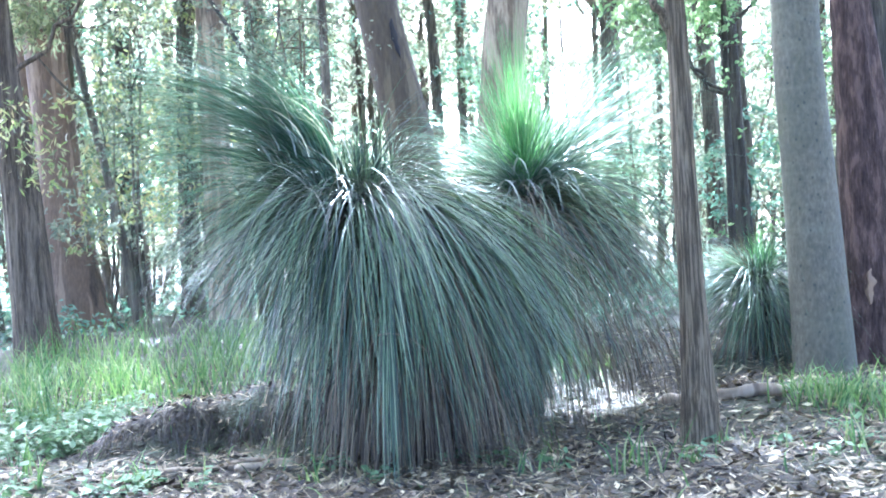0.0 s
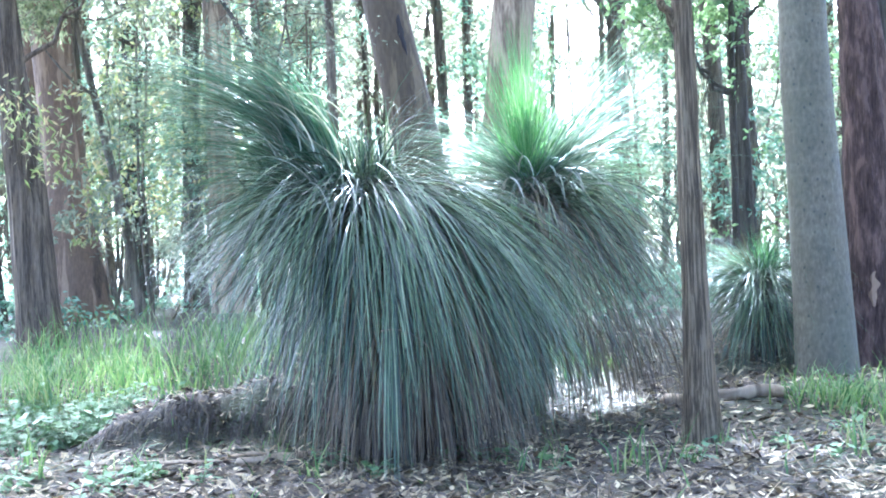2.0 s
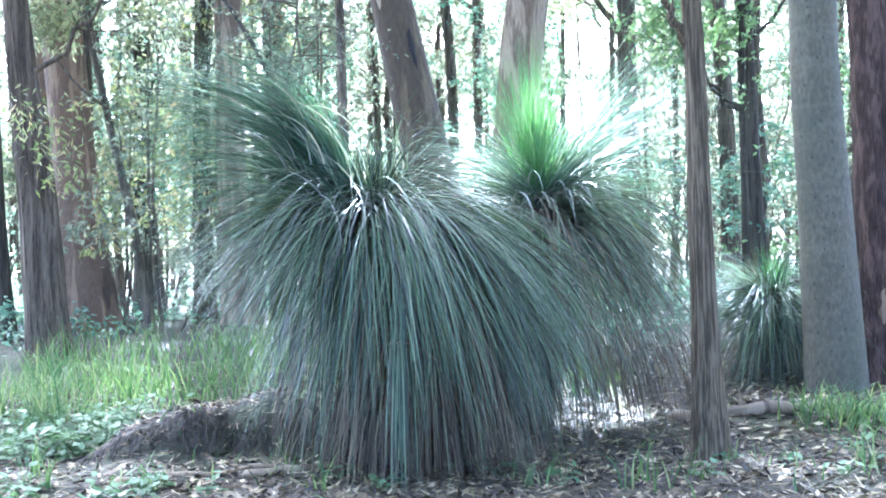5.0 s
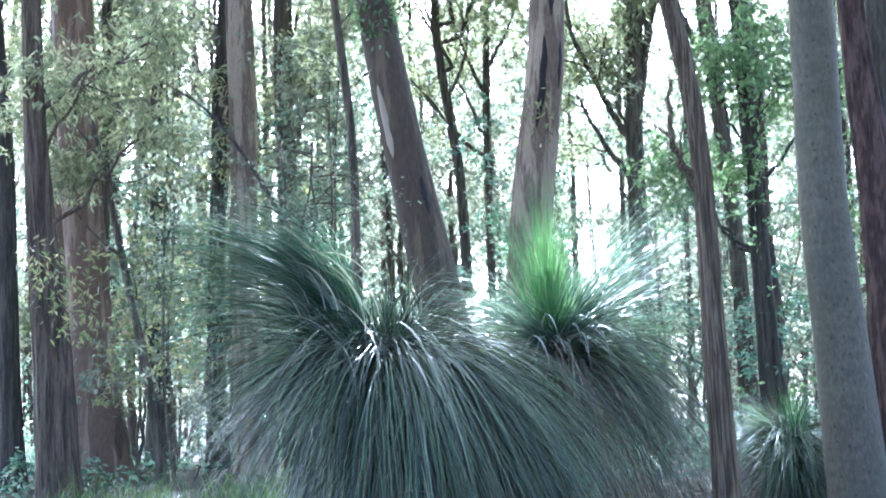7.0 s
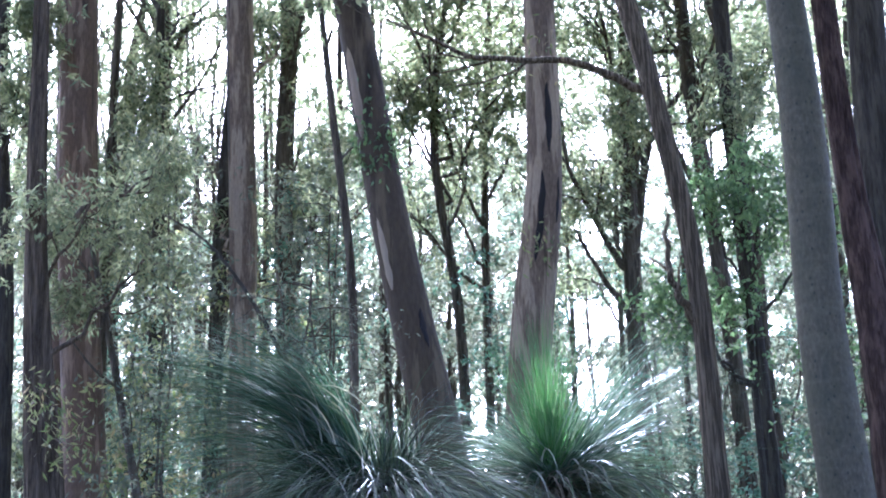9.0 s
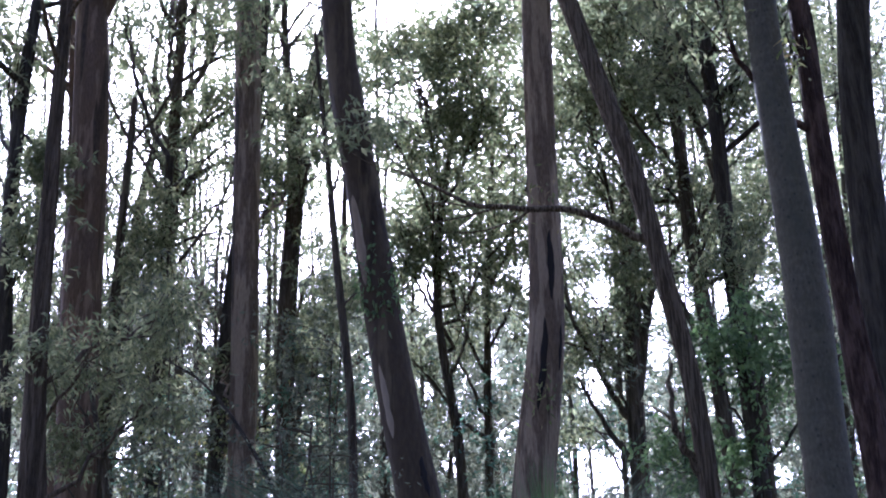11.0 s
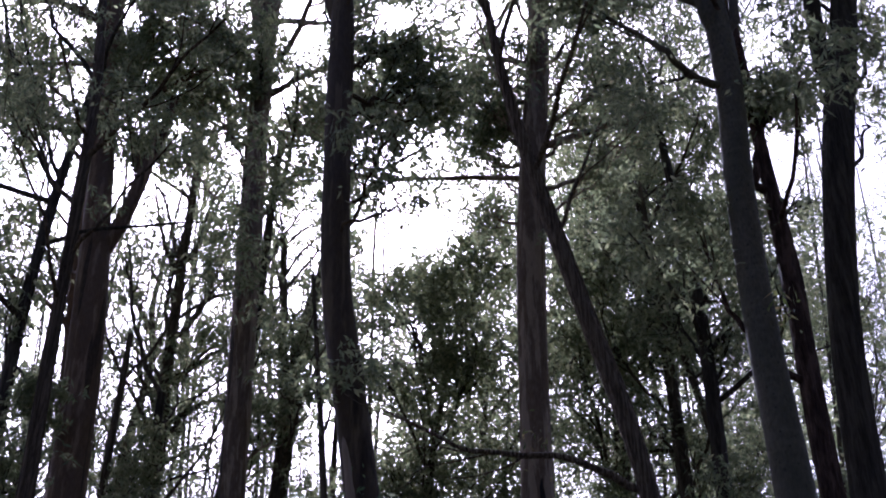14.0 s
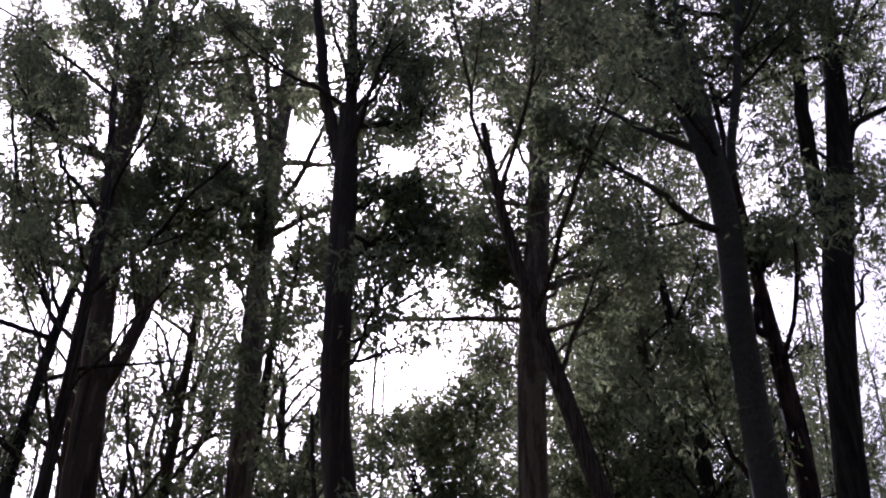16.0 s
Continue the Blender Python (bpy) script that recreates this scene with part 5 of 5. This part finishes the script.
old_grass_tree = grass_tree("large old grass tree with a dense blue-green skirt reaching the ground", A[0], A[1], A[2], 1.0, [
    ("skirt", BLADE, "hanging blue-green needle leaves", [
        (540, (A[0], A[1], A[2] - 0.12), (0.07, 0.07, 0.10), (-150, 70), (42, 95), (155, 180), (0.8, 1.75), 0.009, 0.6),
        (330, (A[0], A[1], A[2] - 0.12), (0.07, 0.07, 0.10), (70, 120), (50, 100), (150, 180), (1.1, 1.8), 0.008, 0.5),
        (330, (A[0] + 0.30, A[1], A[2] - 0.40), (0.16, 0.14, 0.18), (180, 385), (50, 108), (169, 181), (0.8, 1.7), 0.009, 0.42),
        (260, (A[0] + 0.30, A[1], A[2] - 0.36), (0.16, 0.14, 0.18), (25, 180), (50, 108), (169, 181), (1.2, 1.8), 0.008, 0.42),
        (860, (A[0] - 0.02, A[1], A[2] - 0.02), (0.06, 0.06, 0.09), (125, 250), (48, 100), (125, 172), (1.1, 1.8), 0.0075, 0.78),
        (700, (A[0] + 0.1, A[1], A[2] - 0.05), (0.06, 0.06, 0.08), (-80, 40), (58, 100), (145, 178), (1.5, 2.3), 0.0085, 0.62),
        (330, (A[0] + 0.08, A[1], A[2] - 0.42), (0.12, 0.12, 0.16), (165, 265), (55, 105), (163, 180), (0.9, 1.55), 0.009, 0.5),
        (300, (A[0] + 0.55, A[1], A[2] - 0.50), (0.16, 0.14, 0.14), (-75, 30), (55, 105), (165, 180), (1.1, 1.6), 0.009, 0.5),
        (48, (A[0] + 0.27, A[1] - 0.42, A[2] - 0.45), (0.018, 0.03, 0.06), (268, 272), (75, 100), (171, 180), (1.35, 1.8), 0.008, 0.35)]),
    ("plume", BLADE_DEEP, "arching plume of deep green leaves", [
        (330, (A[0] - 0.11, A[1], A[2] + 0.02), (0.035, 0.05, 0.06), (160, 205), (20, 40), (84, 114), (1.5, 2.1), 0.008, 1.15),
        (420, (A[0] - 0.12, A[1], A[2] + 0.02), (0.04, 0.06, 0.07), (150, 215), (30, 56), (94, 128), (1.3, 1.95), 0.007, 1.05),
        (300, (A[0] - 0.09, A[1], A[2] + 0.02), (0.035, 0.05, 0.06), (166, 200), (8, 26), (66, 108), (0.8, 1.7), 0.009, 1.7),
        (260, (A[0] - 0.12, A[1], A[2] - 0.04), (0.05, 0.05, 0.08), (135, 230), (48, 80), (100, 140), (1.1, 1.75), 0.0055, 1.0)]),
    ("bent_leaves", BLADE_OLD_LIT, "pale bent leaf tips, some coloured as catching light", [
        (44, (A[0] - 0.30, A[1] - 0.30, A[2] + 0.30), (0.20, 0.08, 0.17), (165, 205), (5, 40), (100, 150), (0.35, 0.75), 0.013, 1.3),
        (90, (A[0], A[1] - 0.1, A[2] - 0.02), (0.15, 0.08, 0.05), (190, 350), (15, 60), (150, 178), (0.4, 1.0), 0.008, 0.7)]),
    ("hooked_leaves", BLADE_LIT, "glossy leaves that hook over at their tips, paled as if sunlit", [
        (46, (A[0] - 0.14, A[1] - 0.16, A[2] + 0.06), (0.06, 0.04, 0.08), (172, 200), (12, 34), (115, 165), (0.6, 1.25), 0.011, 2.0),
        (34, (A[0] - 0.45, A[1] - 0.16, A[2] + 0.45), (0.14, 0.05, 0.12), (172, 195), (25, 45), (120, 165), (0.4, 0.7), 0.011, 1.8)]),
    ("crown_leaves", BLADE, "short upright pale leaves at the crown", [
        (190, (A[0] + 0.08, A[1], A[2]), (0.09, 0.08, 0.04), (0, 360), (0, 24), (8, 70), (0.3, 0.7), 0.009, 1.8),
        (130, (A[0] + 0.1, A[1] + 0.05, A[2] - 0.03), (0.08, 0.08, 0.05), (-85, 75), (10, 66), (75, 140), (0.7, 1.6), 0.0065, 1.2)]),
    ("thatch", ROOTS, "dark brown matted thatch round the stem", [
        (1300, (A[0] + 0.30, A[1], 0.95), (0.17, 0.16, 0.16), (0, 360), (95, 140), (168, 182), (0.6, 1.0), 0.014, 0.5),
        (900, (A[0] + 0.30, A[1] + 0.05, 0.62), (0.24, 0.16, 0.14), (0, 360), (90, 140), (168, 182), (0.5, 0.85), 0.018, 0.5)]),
    ("dead_skirt", BLADE_DRY, "dry grey-brown dead leaves", [
        (480, (A[0] + 0.28, A[1], A[2] - 0.6), (0.15, 0.14, 0.3), (0, 360), (60, 120), (172, 182), (0.8, 1.5), 0.008, 0.4),
        (240, (A[0] + 0.34, A[1] - 0.02, A[2] - 0.45), (0.16, 0.14, 0.15), (235, 370), (50, 108), (168, 180), (1.3, 1.9), 0.007, 0.42)]),
], 0.28, [(260, (A[0] + 0.30, A[1]), (0.55, 0.84), (185, 355), (0.3, 0.75), (0.3, 0.6), 0.007)])
caught_in_skirt(old_grass_tree, (-0.22, 7.62, 1.46), ((-0.43, 7.30, 0.95), (-0.13, 7.28, 0.84)))
grass_tree("grass tree with a bright green new tuft and drooping skirt", B[0], B[1], B[2], 0.9, [
    ("tuft", BLADE_NEW, "upright bright green new leaves", [
        (230, (B[0] - 0.04, B[1], B[2]), (0.04, 0.04, 0.05), (0, 360), (0, 12), (4, 30), (0.8, 1.5), 0.007),
        (300, (B[0] - 0.02, B[1], B[2]), (0.06, 0.05, 0.05), (0, 360), (6, 42), (10, 58), (0.35, 0.85), 0.008),
        (90, (B[0] - 0.06, B[1], B[2]), (0.05, 0.05, 0.05), (120, 250), (5, 18), (20, 50), (0.9, 1.4), 0.006)]),
    ("plume", BLADE_LIT, "arching glossy blue-green leaves, paled as if sunlit", [
        (340, B, (0.06, 0.06, 0.05), (-60, 60), (22, 62), (60, 105), (1.3, 2.2), 0.008, 1.4),
        (200, B, (0.06, 0.06, 0.05), (-50, 40), (45, 85), (95, 135), (1.2, 1.8), 0.008, 1.2),
        (420, B, (0.06, 0.06, 0.05), (130, 240), (32, 70), (75, 120), (0.8, 1.5), 0.008, 1.2)]),
    ("skirt", BLADE, "hanging blue-green needle leaves", [
        (620, (B[0], B[1], B[2] - 0.1), (0.07, 0.07, 0.1), (-65, 75), (45, 100), (145, 176), (1.35, 2.05), 0.008, 0.75),
        (420, (B[0], B[1], B[2] - 0.1), (0.07, 0.07, 0.1), (75, 235), (50, 100), (140, 178), (1.2, 2.0), 0.008, 0.75),
        (460, (B[0], B[1], B[2] - 0.30), (0.09, 0.09, 0.1), (215, 345), (50, 105), (150, 178), (1.2, 1.7), 0.008, 0.6)]),
    ("dead_skirt", BLADE_DRY, "dry brown hanging leaves", [
        (330, (B[0], B[1], B[2] - 0.3), (0.1, 0.1, 0.12), (0, 360), (50, 100), (165, 182), (1.4, 2.0), 0.007, 0.65),
        (300, (B[0] + 0.05, B[1], B[2] - 0.25), (0.1, 0.1, 0.12), (180, 400), (55, 98), (174, 182), (1.5, 2.1), 0.007, 0.6),
        (300, (B[0] - 0.03, B[1] - 0.08, B[2] - 0.12), (0.13, 0.08, 0.06), (180, 360), (50, 110), (130, 180), (0.2, 0.5), 0.011, 0.6)]),
    ("bent_leaves", BLADE_OLD_LIT, "pale bent leaves under the crown", [
        (24, (B[0] + 0.06, B[1] - 0.18, B[2] + 0.02), (0.14, 0.05, 0.04), (200, 345), (10, 50), (150, 178), (0.3, 0.62), 0.022, 0.6)]),
], -0.16, [(650, (B[0] + 0.05, B[1]), (0.3, 1.1), (170, 390), (0.55, 0.85), (0.4, 0.78), 0.008)])
grass_tree("small grass tree with arching green leaves beside a smooth grey trunk", C[0], C[1], C[2], 0.7, [
    ("tuft", BLADE_NEW, "upright green new leaves", [
        (130, (C[0] + 0.05, C[1], C[2]), (0.05, 0.05, 0.04), (0, 360), (0, 18), (6, 34), (0.35, 0.62), 0.008)]),
    ("side_leaves", BLADE_DEEP, "deep green leaves round the new ones", [
        (160, C, (0.05, 0.05, 0.04), (0, 360), (15, 50), (40, 80), (0.4, 0.8), 0.007)]),
    ("old_tuft", BLADE_DRY, "dry orange-brown leaves beside the new ones", [
        (170, (C[0] - 0.08, C[1] - 0.05, C[2]), (0.07, 0.05, 0.04), (120, 250), (10, 60), (20, 90), (0.3, 0.75), 0.007)]),
    ("skirt", BLADE, "arching and hanging green leaves", [
        (560, C, (0.05, 0.05, 0.06), (0, 360), (30, 90), (140, 178), (0.9, 1.4), 0.009, 0.8),
        (420, (C[0], C[1], C[2] - 0.2), (0.06, 0.06, 0.1), (0, 360), (40, 100), (165, 180), (0.9, 1.3), 0.009, 0.6)]),
    ("plume", BLADE_LIT, "arching green leaves, paled as if sunlit", [
        (460, C, (0.05, 0.05, 0.06), (110, 265), (30, 80), (85, 145), (0.7, 1.15), 0.007, 1.1)]),
    ("dead_skirt", BLADE_DRY, "dry brown hanging leaves", [
        (500, (C[0], C[1], C[2] - 0.35), (0.08, 0.08, 0.12), (0, 360), (60, 110), (165, 180), (0.5, 0.9), 0.007, 0.5)]),
])


# ---- forest floor: grass, herbs, litter, wood ----
def turf(name, label, centre, size, n, length, mat, category="grass"):
    p = np.stack([rng.normal(centre[0], size[0], n), rng.normal(centre[1], size[1], n)], axis=-1)
    roots = np.stack([p[:, 0], p[:, 1], ground_height(p[:, 0], p[:, 1]) - 0.02], axis=-1)
    v, q = blades(roots, rng.uniform(0, 2 * np.pi, n), np.radians(rng.uniform(0, 30, n)), np.radians(rng.uniform(20, 120, n)), rng.uniform(*length, n), 0.012, 1.4, 5, 0.1)
    tagged(new(name, mesh(name, v, q, mat)), label, category, kind="stuff")


def tussocks(label, spots, n, length, mat, spread=0.09):
    """Grass in tufts: each tuft an object of its own."""
    for x, y in spots:
        p = np.stack([rng.normal(x, spread, n), rng.normal(y, spread, n)], axis=-1)
        z0 = float(ground_height(x, y))
        roots = np.stack([p[:, 0], p[:, 1], ground_height(p[:, 0], p[:, 1]) - 0.02], axis=-1)
        v, q = blades(roots, rng.uniform(0, 2 * np.pi, n), np.radians(rng.uniform(0, 25, n)), np.radians(rng.uniform(30, 130, n)), rng.uniform(*length, n), 0.014, 1.5, 6, 0.08)
        ob = new("grass_tussock", mesh("grass_tussock", v - np.array([x, y, z0]), q, mat))
        ob.location = (x, y, z0)
        tagged(ob, label, "grass", "grass tussocks", "stuff")


rng = np.random.default_rng(15)


def scatter(n, x, y):
    return [(rng.uniform(*x), rng.uniform(*y)) for _ in range(n)]


turf("grass", "thin green grass over the sunny clearing", (-4.2, 13.2), (1.5, 1.2), 1500, (0.12, 0.4), GRASS)
turf("grass", "sparse thin grass blades in the litter", (0.0, 8.6), (2.6, 0.9), 420, (0.05, 0.22), GRASS)
tussocks("bright green arching grass tussock in sunlight", scatter(46, (-5.6, -1.8), (10.6, 16.0)), 26, (0.25, 0.8), GRASS, 0.14)
tussocks("fresh green grass tussock at the foot of the trees", scatter(22, (2.85, 4.0), (8.5, 9.7)), 26, (0.15, 0.40), GRASS, 0.13)
tussocks("yellow-green grass tussock in a patch of sun behind a grass tree", [(0.75, 11.5), (1.0, 11.8), (1.25, 11.3), (1.55, 11.7), (1.4, 12.1)], 30, (0.2, 0.5), GRASS, 0.14)
tussocks("small grass tussock growing through leaf litter", [(-2.05, 7.75), (1.15, 7.55), (1.45, 7.5), (0.45, 7.35), (2.6, 7.7), (-3.0, 8.3), (-0.9, 7.4)], 9, (0.15, 0.4), GRASS, 0.05)

tussocks("pale dry-tipped grass stalks rising from the litter", [(0.98, 7.35), (1.22, 7.3), (-2.75, 7.9), (-2.2, 8.1), (2.55, 7.4)], 4, (0.22, 0.42), GRASS, 0.03)


def mound_roots():
    """Roots and dry strands that hang down the face of the soil mound."""
    n = 620
    x, y = rng.uniform(-2.95, -1.0, n), rng.normal(8.86, 0.07, n)
    roots = np.stack([x, y, ground_height(x, y) + 0.01], axis=-1)
    v, q = blades(roots, np.radians(rng.normal(270, 30, n)), np.radians(rng.uniform(60, 110, n)), np.radians(rng.uniform(150, 180, n)), rng.uniform(0.08, 0.42, n), 0.009, 0.5, 6, 0.12)
    tagged(new("dry_strands", mesh("dry_strands", v, q, ROOTS)), "dark brown roots and dry strands hanging over the mound", "dry strands", kind="stuff")


mound_roots()


def herb(x, y, n, size, label="low broad-leaved herb with pale green leaves"):
    g = float(ground_height(x, y))
    root = tagged(new("herb"), label, "herb", "herbs")
    root.location = (x, y, g)
    stalks, v, q = Heap(), [], []
    for i in range(n):
        a, ln = rng.uniform(0, 2 * np.pi), size * rng.uniform(0.4, 1.1)
        tip = np.array([math.cos(a) * ln * 0.7, math.sin(a) * ln * 0.7, ln * rng.uniform(0.3, 1.0)])
        s = np.linspace(0, 1, 4)[:, None]
        stalks.add(*tube(tip * s + np.array([0, 0, 0.1 * ln]) * s * (1 - s) - np.array([0, 0, 0.01]), np.linspace(0.004, 0.002, 4), 4))
        for _ in range(3):
            d = np.array([math.cos(a + rng.normal(0, 1)), math.sin(a + rng.normal(0, 1)), rng.normal(-0.1, 0.3)])
            w = np.cross(d, (0, 0, 1.0)) + np.array([0, 0, rng.normal(0, 0.3)])
            l2 = rng.uniform(0.04, 0.09)
            b = tip + rng.normal(0, 0.02, 3)
            k = 4 * len(v)
            v.append(np.array([b, b + d * l2 * 0.5 + w * l2 * 0.33, b + d * l2, b + d * l2 * 0.5 - w * l2 * 0.33]))
            q.append(np.arange(k, k + 4))
    tagged(part("stalk_stuff", stalks.mesh("stalk_stuff", HERB), root), kind="stuff")
    part("foliage", mesh("foliage", np.concatenate(v), np.array(q), HERB), root)


for x, y in scatter(44, (-4.1, -2.6), (8.8, 10.8)):
    herb(x, y, 16, 0.27)
for x, y in scatter(12, (-1.9, 4.4), (7.3, 8.3)):
    herb(x, y, 7, 0.12, "small seedling with pale green leaves in the litter")
for x, y in scatter(16, (-3.2, -0.8), (7.2, 8.1)):
    herb(x, y, 9, 0.13, "small weed with pale green leaves in the litter")


def litter():
    n = 46000
    x = rng.uniform(-5, 5.5, n)
    y = 6.5 + 8.0 * rng.uniform(0, 1, n) ** 1.5
    y[:6000] = rng.uniform(-5, 6.5, 6000)
    keep = (np.abs(x + 2.05) > 1.0) | (np.abs(y - 9.2) > 0.75) | (rng.uniform(0, 1, n) < 0.75)
    x, y = x[keep], y[keep]
    n = len(x)
    z = ground_height(x, y) + rng.uniform(0.004, 0.03, n)
    p = np.stack([x, y, z], axis=-1)
    a, t = rng.uniform(0, 2 * np.pi, n), rng.normal(0, 0.3, n)
    d = np.stack([np.cos(a), np.sin(a), t], axis=-1)
    s = np.stack([-np.sin(a), np.cos(a), rng.normal(0, 0.4, n)], axis=-1)
    thin = rng.uniform(0, 1, n) < 0.26
    ln = np.where(thin, rng.uniform(0.10, 0.38, n), rng.uniform(0.04, 0.15, n))[:, None]
    wd = np.where(thin, rng.uniform(0.005, 0.010, n), rng.uniform(0.012, 0.042, n))[:, None]
    v = np.stack([p - d * ln * 0.5, p + s * wd * 0.5, p + d * ln * 0.5, p - s * wd * 0.5], axis=1).reshape(-1, 3)
    tagged(new("leaf_litter", mesh("leaf_litter", v, np.arange(4 * n).reshape(n, 4), LITTER)), "fallen grey-brown gum leaves", "leaf litter", kind="stuff")


litter()


def log(label, a, b, r, mat=None, name="fallen_log"):
    a, b = np.array(a), np.array(b)
    s = np.linspace(0, 1, 22)
    side = np.array([-(b - a)[1], (b - a)[0], 0])
    c = a + (b - a) * s[:, None] + side * (0.035 * np.sin(7 * s + a[0] * 5) + 0.02 * np.sin(17 * s))[:, None]
    c[:, 2] = ground_height(c[:, 0], c[:, 1]) + r * (0.75 + 0.35 * np.sin(5 * s + a[1]))
    rr = r * (1.1 - 0.35 * s + 0.12 * np.sin(11 * s + a[0] * 3) + 0.06 * np.sin(29 * s)) * np.where((s == 0) | (s == 1), 0.3, 1.0)
    ob = tagged(new(name), label, "log" if r > 0.03 else "stick", "fallen wood")
    ob.location = c[0]
    part("stem", mesh("stem", *tube(c - c[0], rr, 12, 0.12), mat or DEADWOOD, True), ob)
    if r > 0.015:
        p = c[8] - c[0]
        k = np.linspace(0, 1, 5)[:, None]
        stub = p + (side * 0.10 + np.array([0, 0, 2.2 * r])) * k
        part("stub", mesh("stub", *tube(stub, r * np.array([0.5, 0.4, 0.34, 0.3, 0.1]), 7, 0.1), mat or DEADWOOD, True), ob, "broken branch stub")


log("bleached fallen log lying on the litter", (1.72, 9.85, 0), (2.72, 9.62, 0), 0.058)
log("grey dead stick on the litter", (-2.4, 8.0, 0), (-1.3, 8.3, 0), 0.02)
log("grey dead stick on the litter", (-1.5, 8.05, 0), (-0.9, 8.35, 0), 0.028)
log("thin dead stick on the litter", (0.9, 8.9, 0), (1.6, 9.3, 0), 0.011, BARK_THIN)
log("thin dead stick on the litter", (2.2, 8.0, 0), (3.1, 7.8, 0), 0.014)
log("thin dead stick on the litter", (3.3, 8.4, 0), (3.9, 7.9, 0), 0.016)
for _ in range(40):
    x, y, a, ln = rng.uniform(-3.5, 4.2), rng.uniform(7.3, 10.5), rng.uniform(0, 6.28), rng.uniform(0.15, 0.5)
    log("small fallen twig on the forest floor", (x, y, 0), (x + ln * math.cos(a), y + ln * math.sin(a), 0), rng.uniform(0.004, 0.009), BARK_THIN, "fallen_twig")


def dead_branch():
    """A bare dark branch that arches up behind the grass tree."""
    k = [(0.0, -0.9, 11.6, 0.1, 0.035), (0.45, -1.6, 12.0, 2.7, 0.03), (0.62, -1.9, 12.0, 3.5, 0.026), (0.75, -2.3, 12.0, 4.19, 0.02), (0.87, -2.65, 12.0, 4.62, 0.014), (1.0, -3.09, 12.0, 4.92, 0.006)]
    _, p = spline(k, 30)
    root = tagged(new("dead_branch"), "bare dark dead branch leaning behind the grass tree", "branch", "fallen wood")
    root.location = p[0, :3]
    part("limb", mesh("limb", *tube(p[:, :3] - p[0, :3], p[:, 3], 7, 0.05), BARK_DARK, True), root)
    for i in (14, 18, 21, 24, 26):
        d = np.array([rng.normal(-0.3, 0.4), rng.normal(0, 0.3), rng.uniform(0.2, 0.7)])
        s = np.linspace(0, 1, 5)[:, None]
        part("twig", mesh("twig", *tube(p[i, :3] - p[0, :3] + d * s * rng.uniform(0.3, 0.6) + rng.normal(0, 0.02, (5, 3)) * s, np.linspace(0.008, 0.003, 5), 5), BARK_DARK, True), root)


dead_branch()
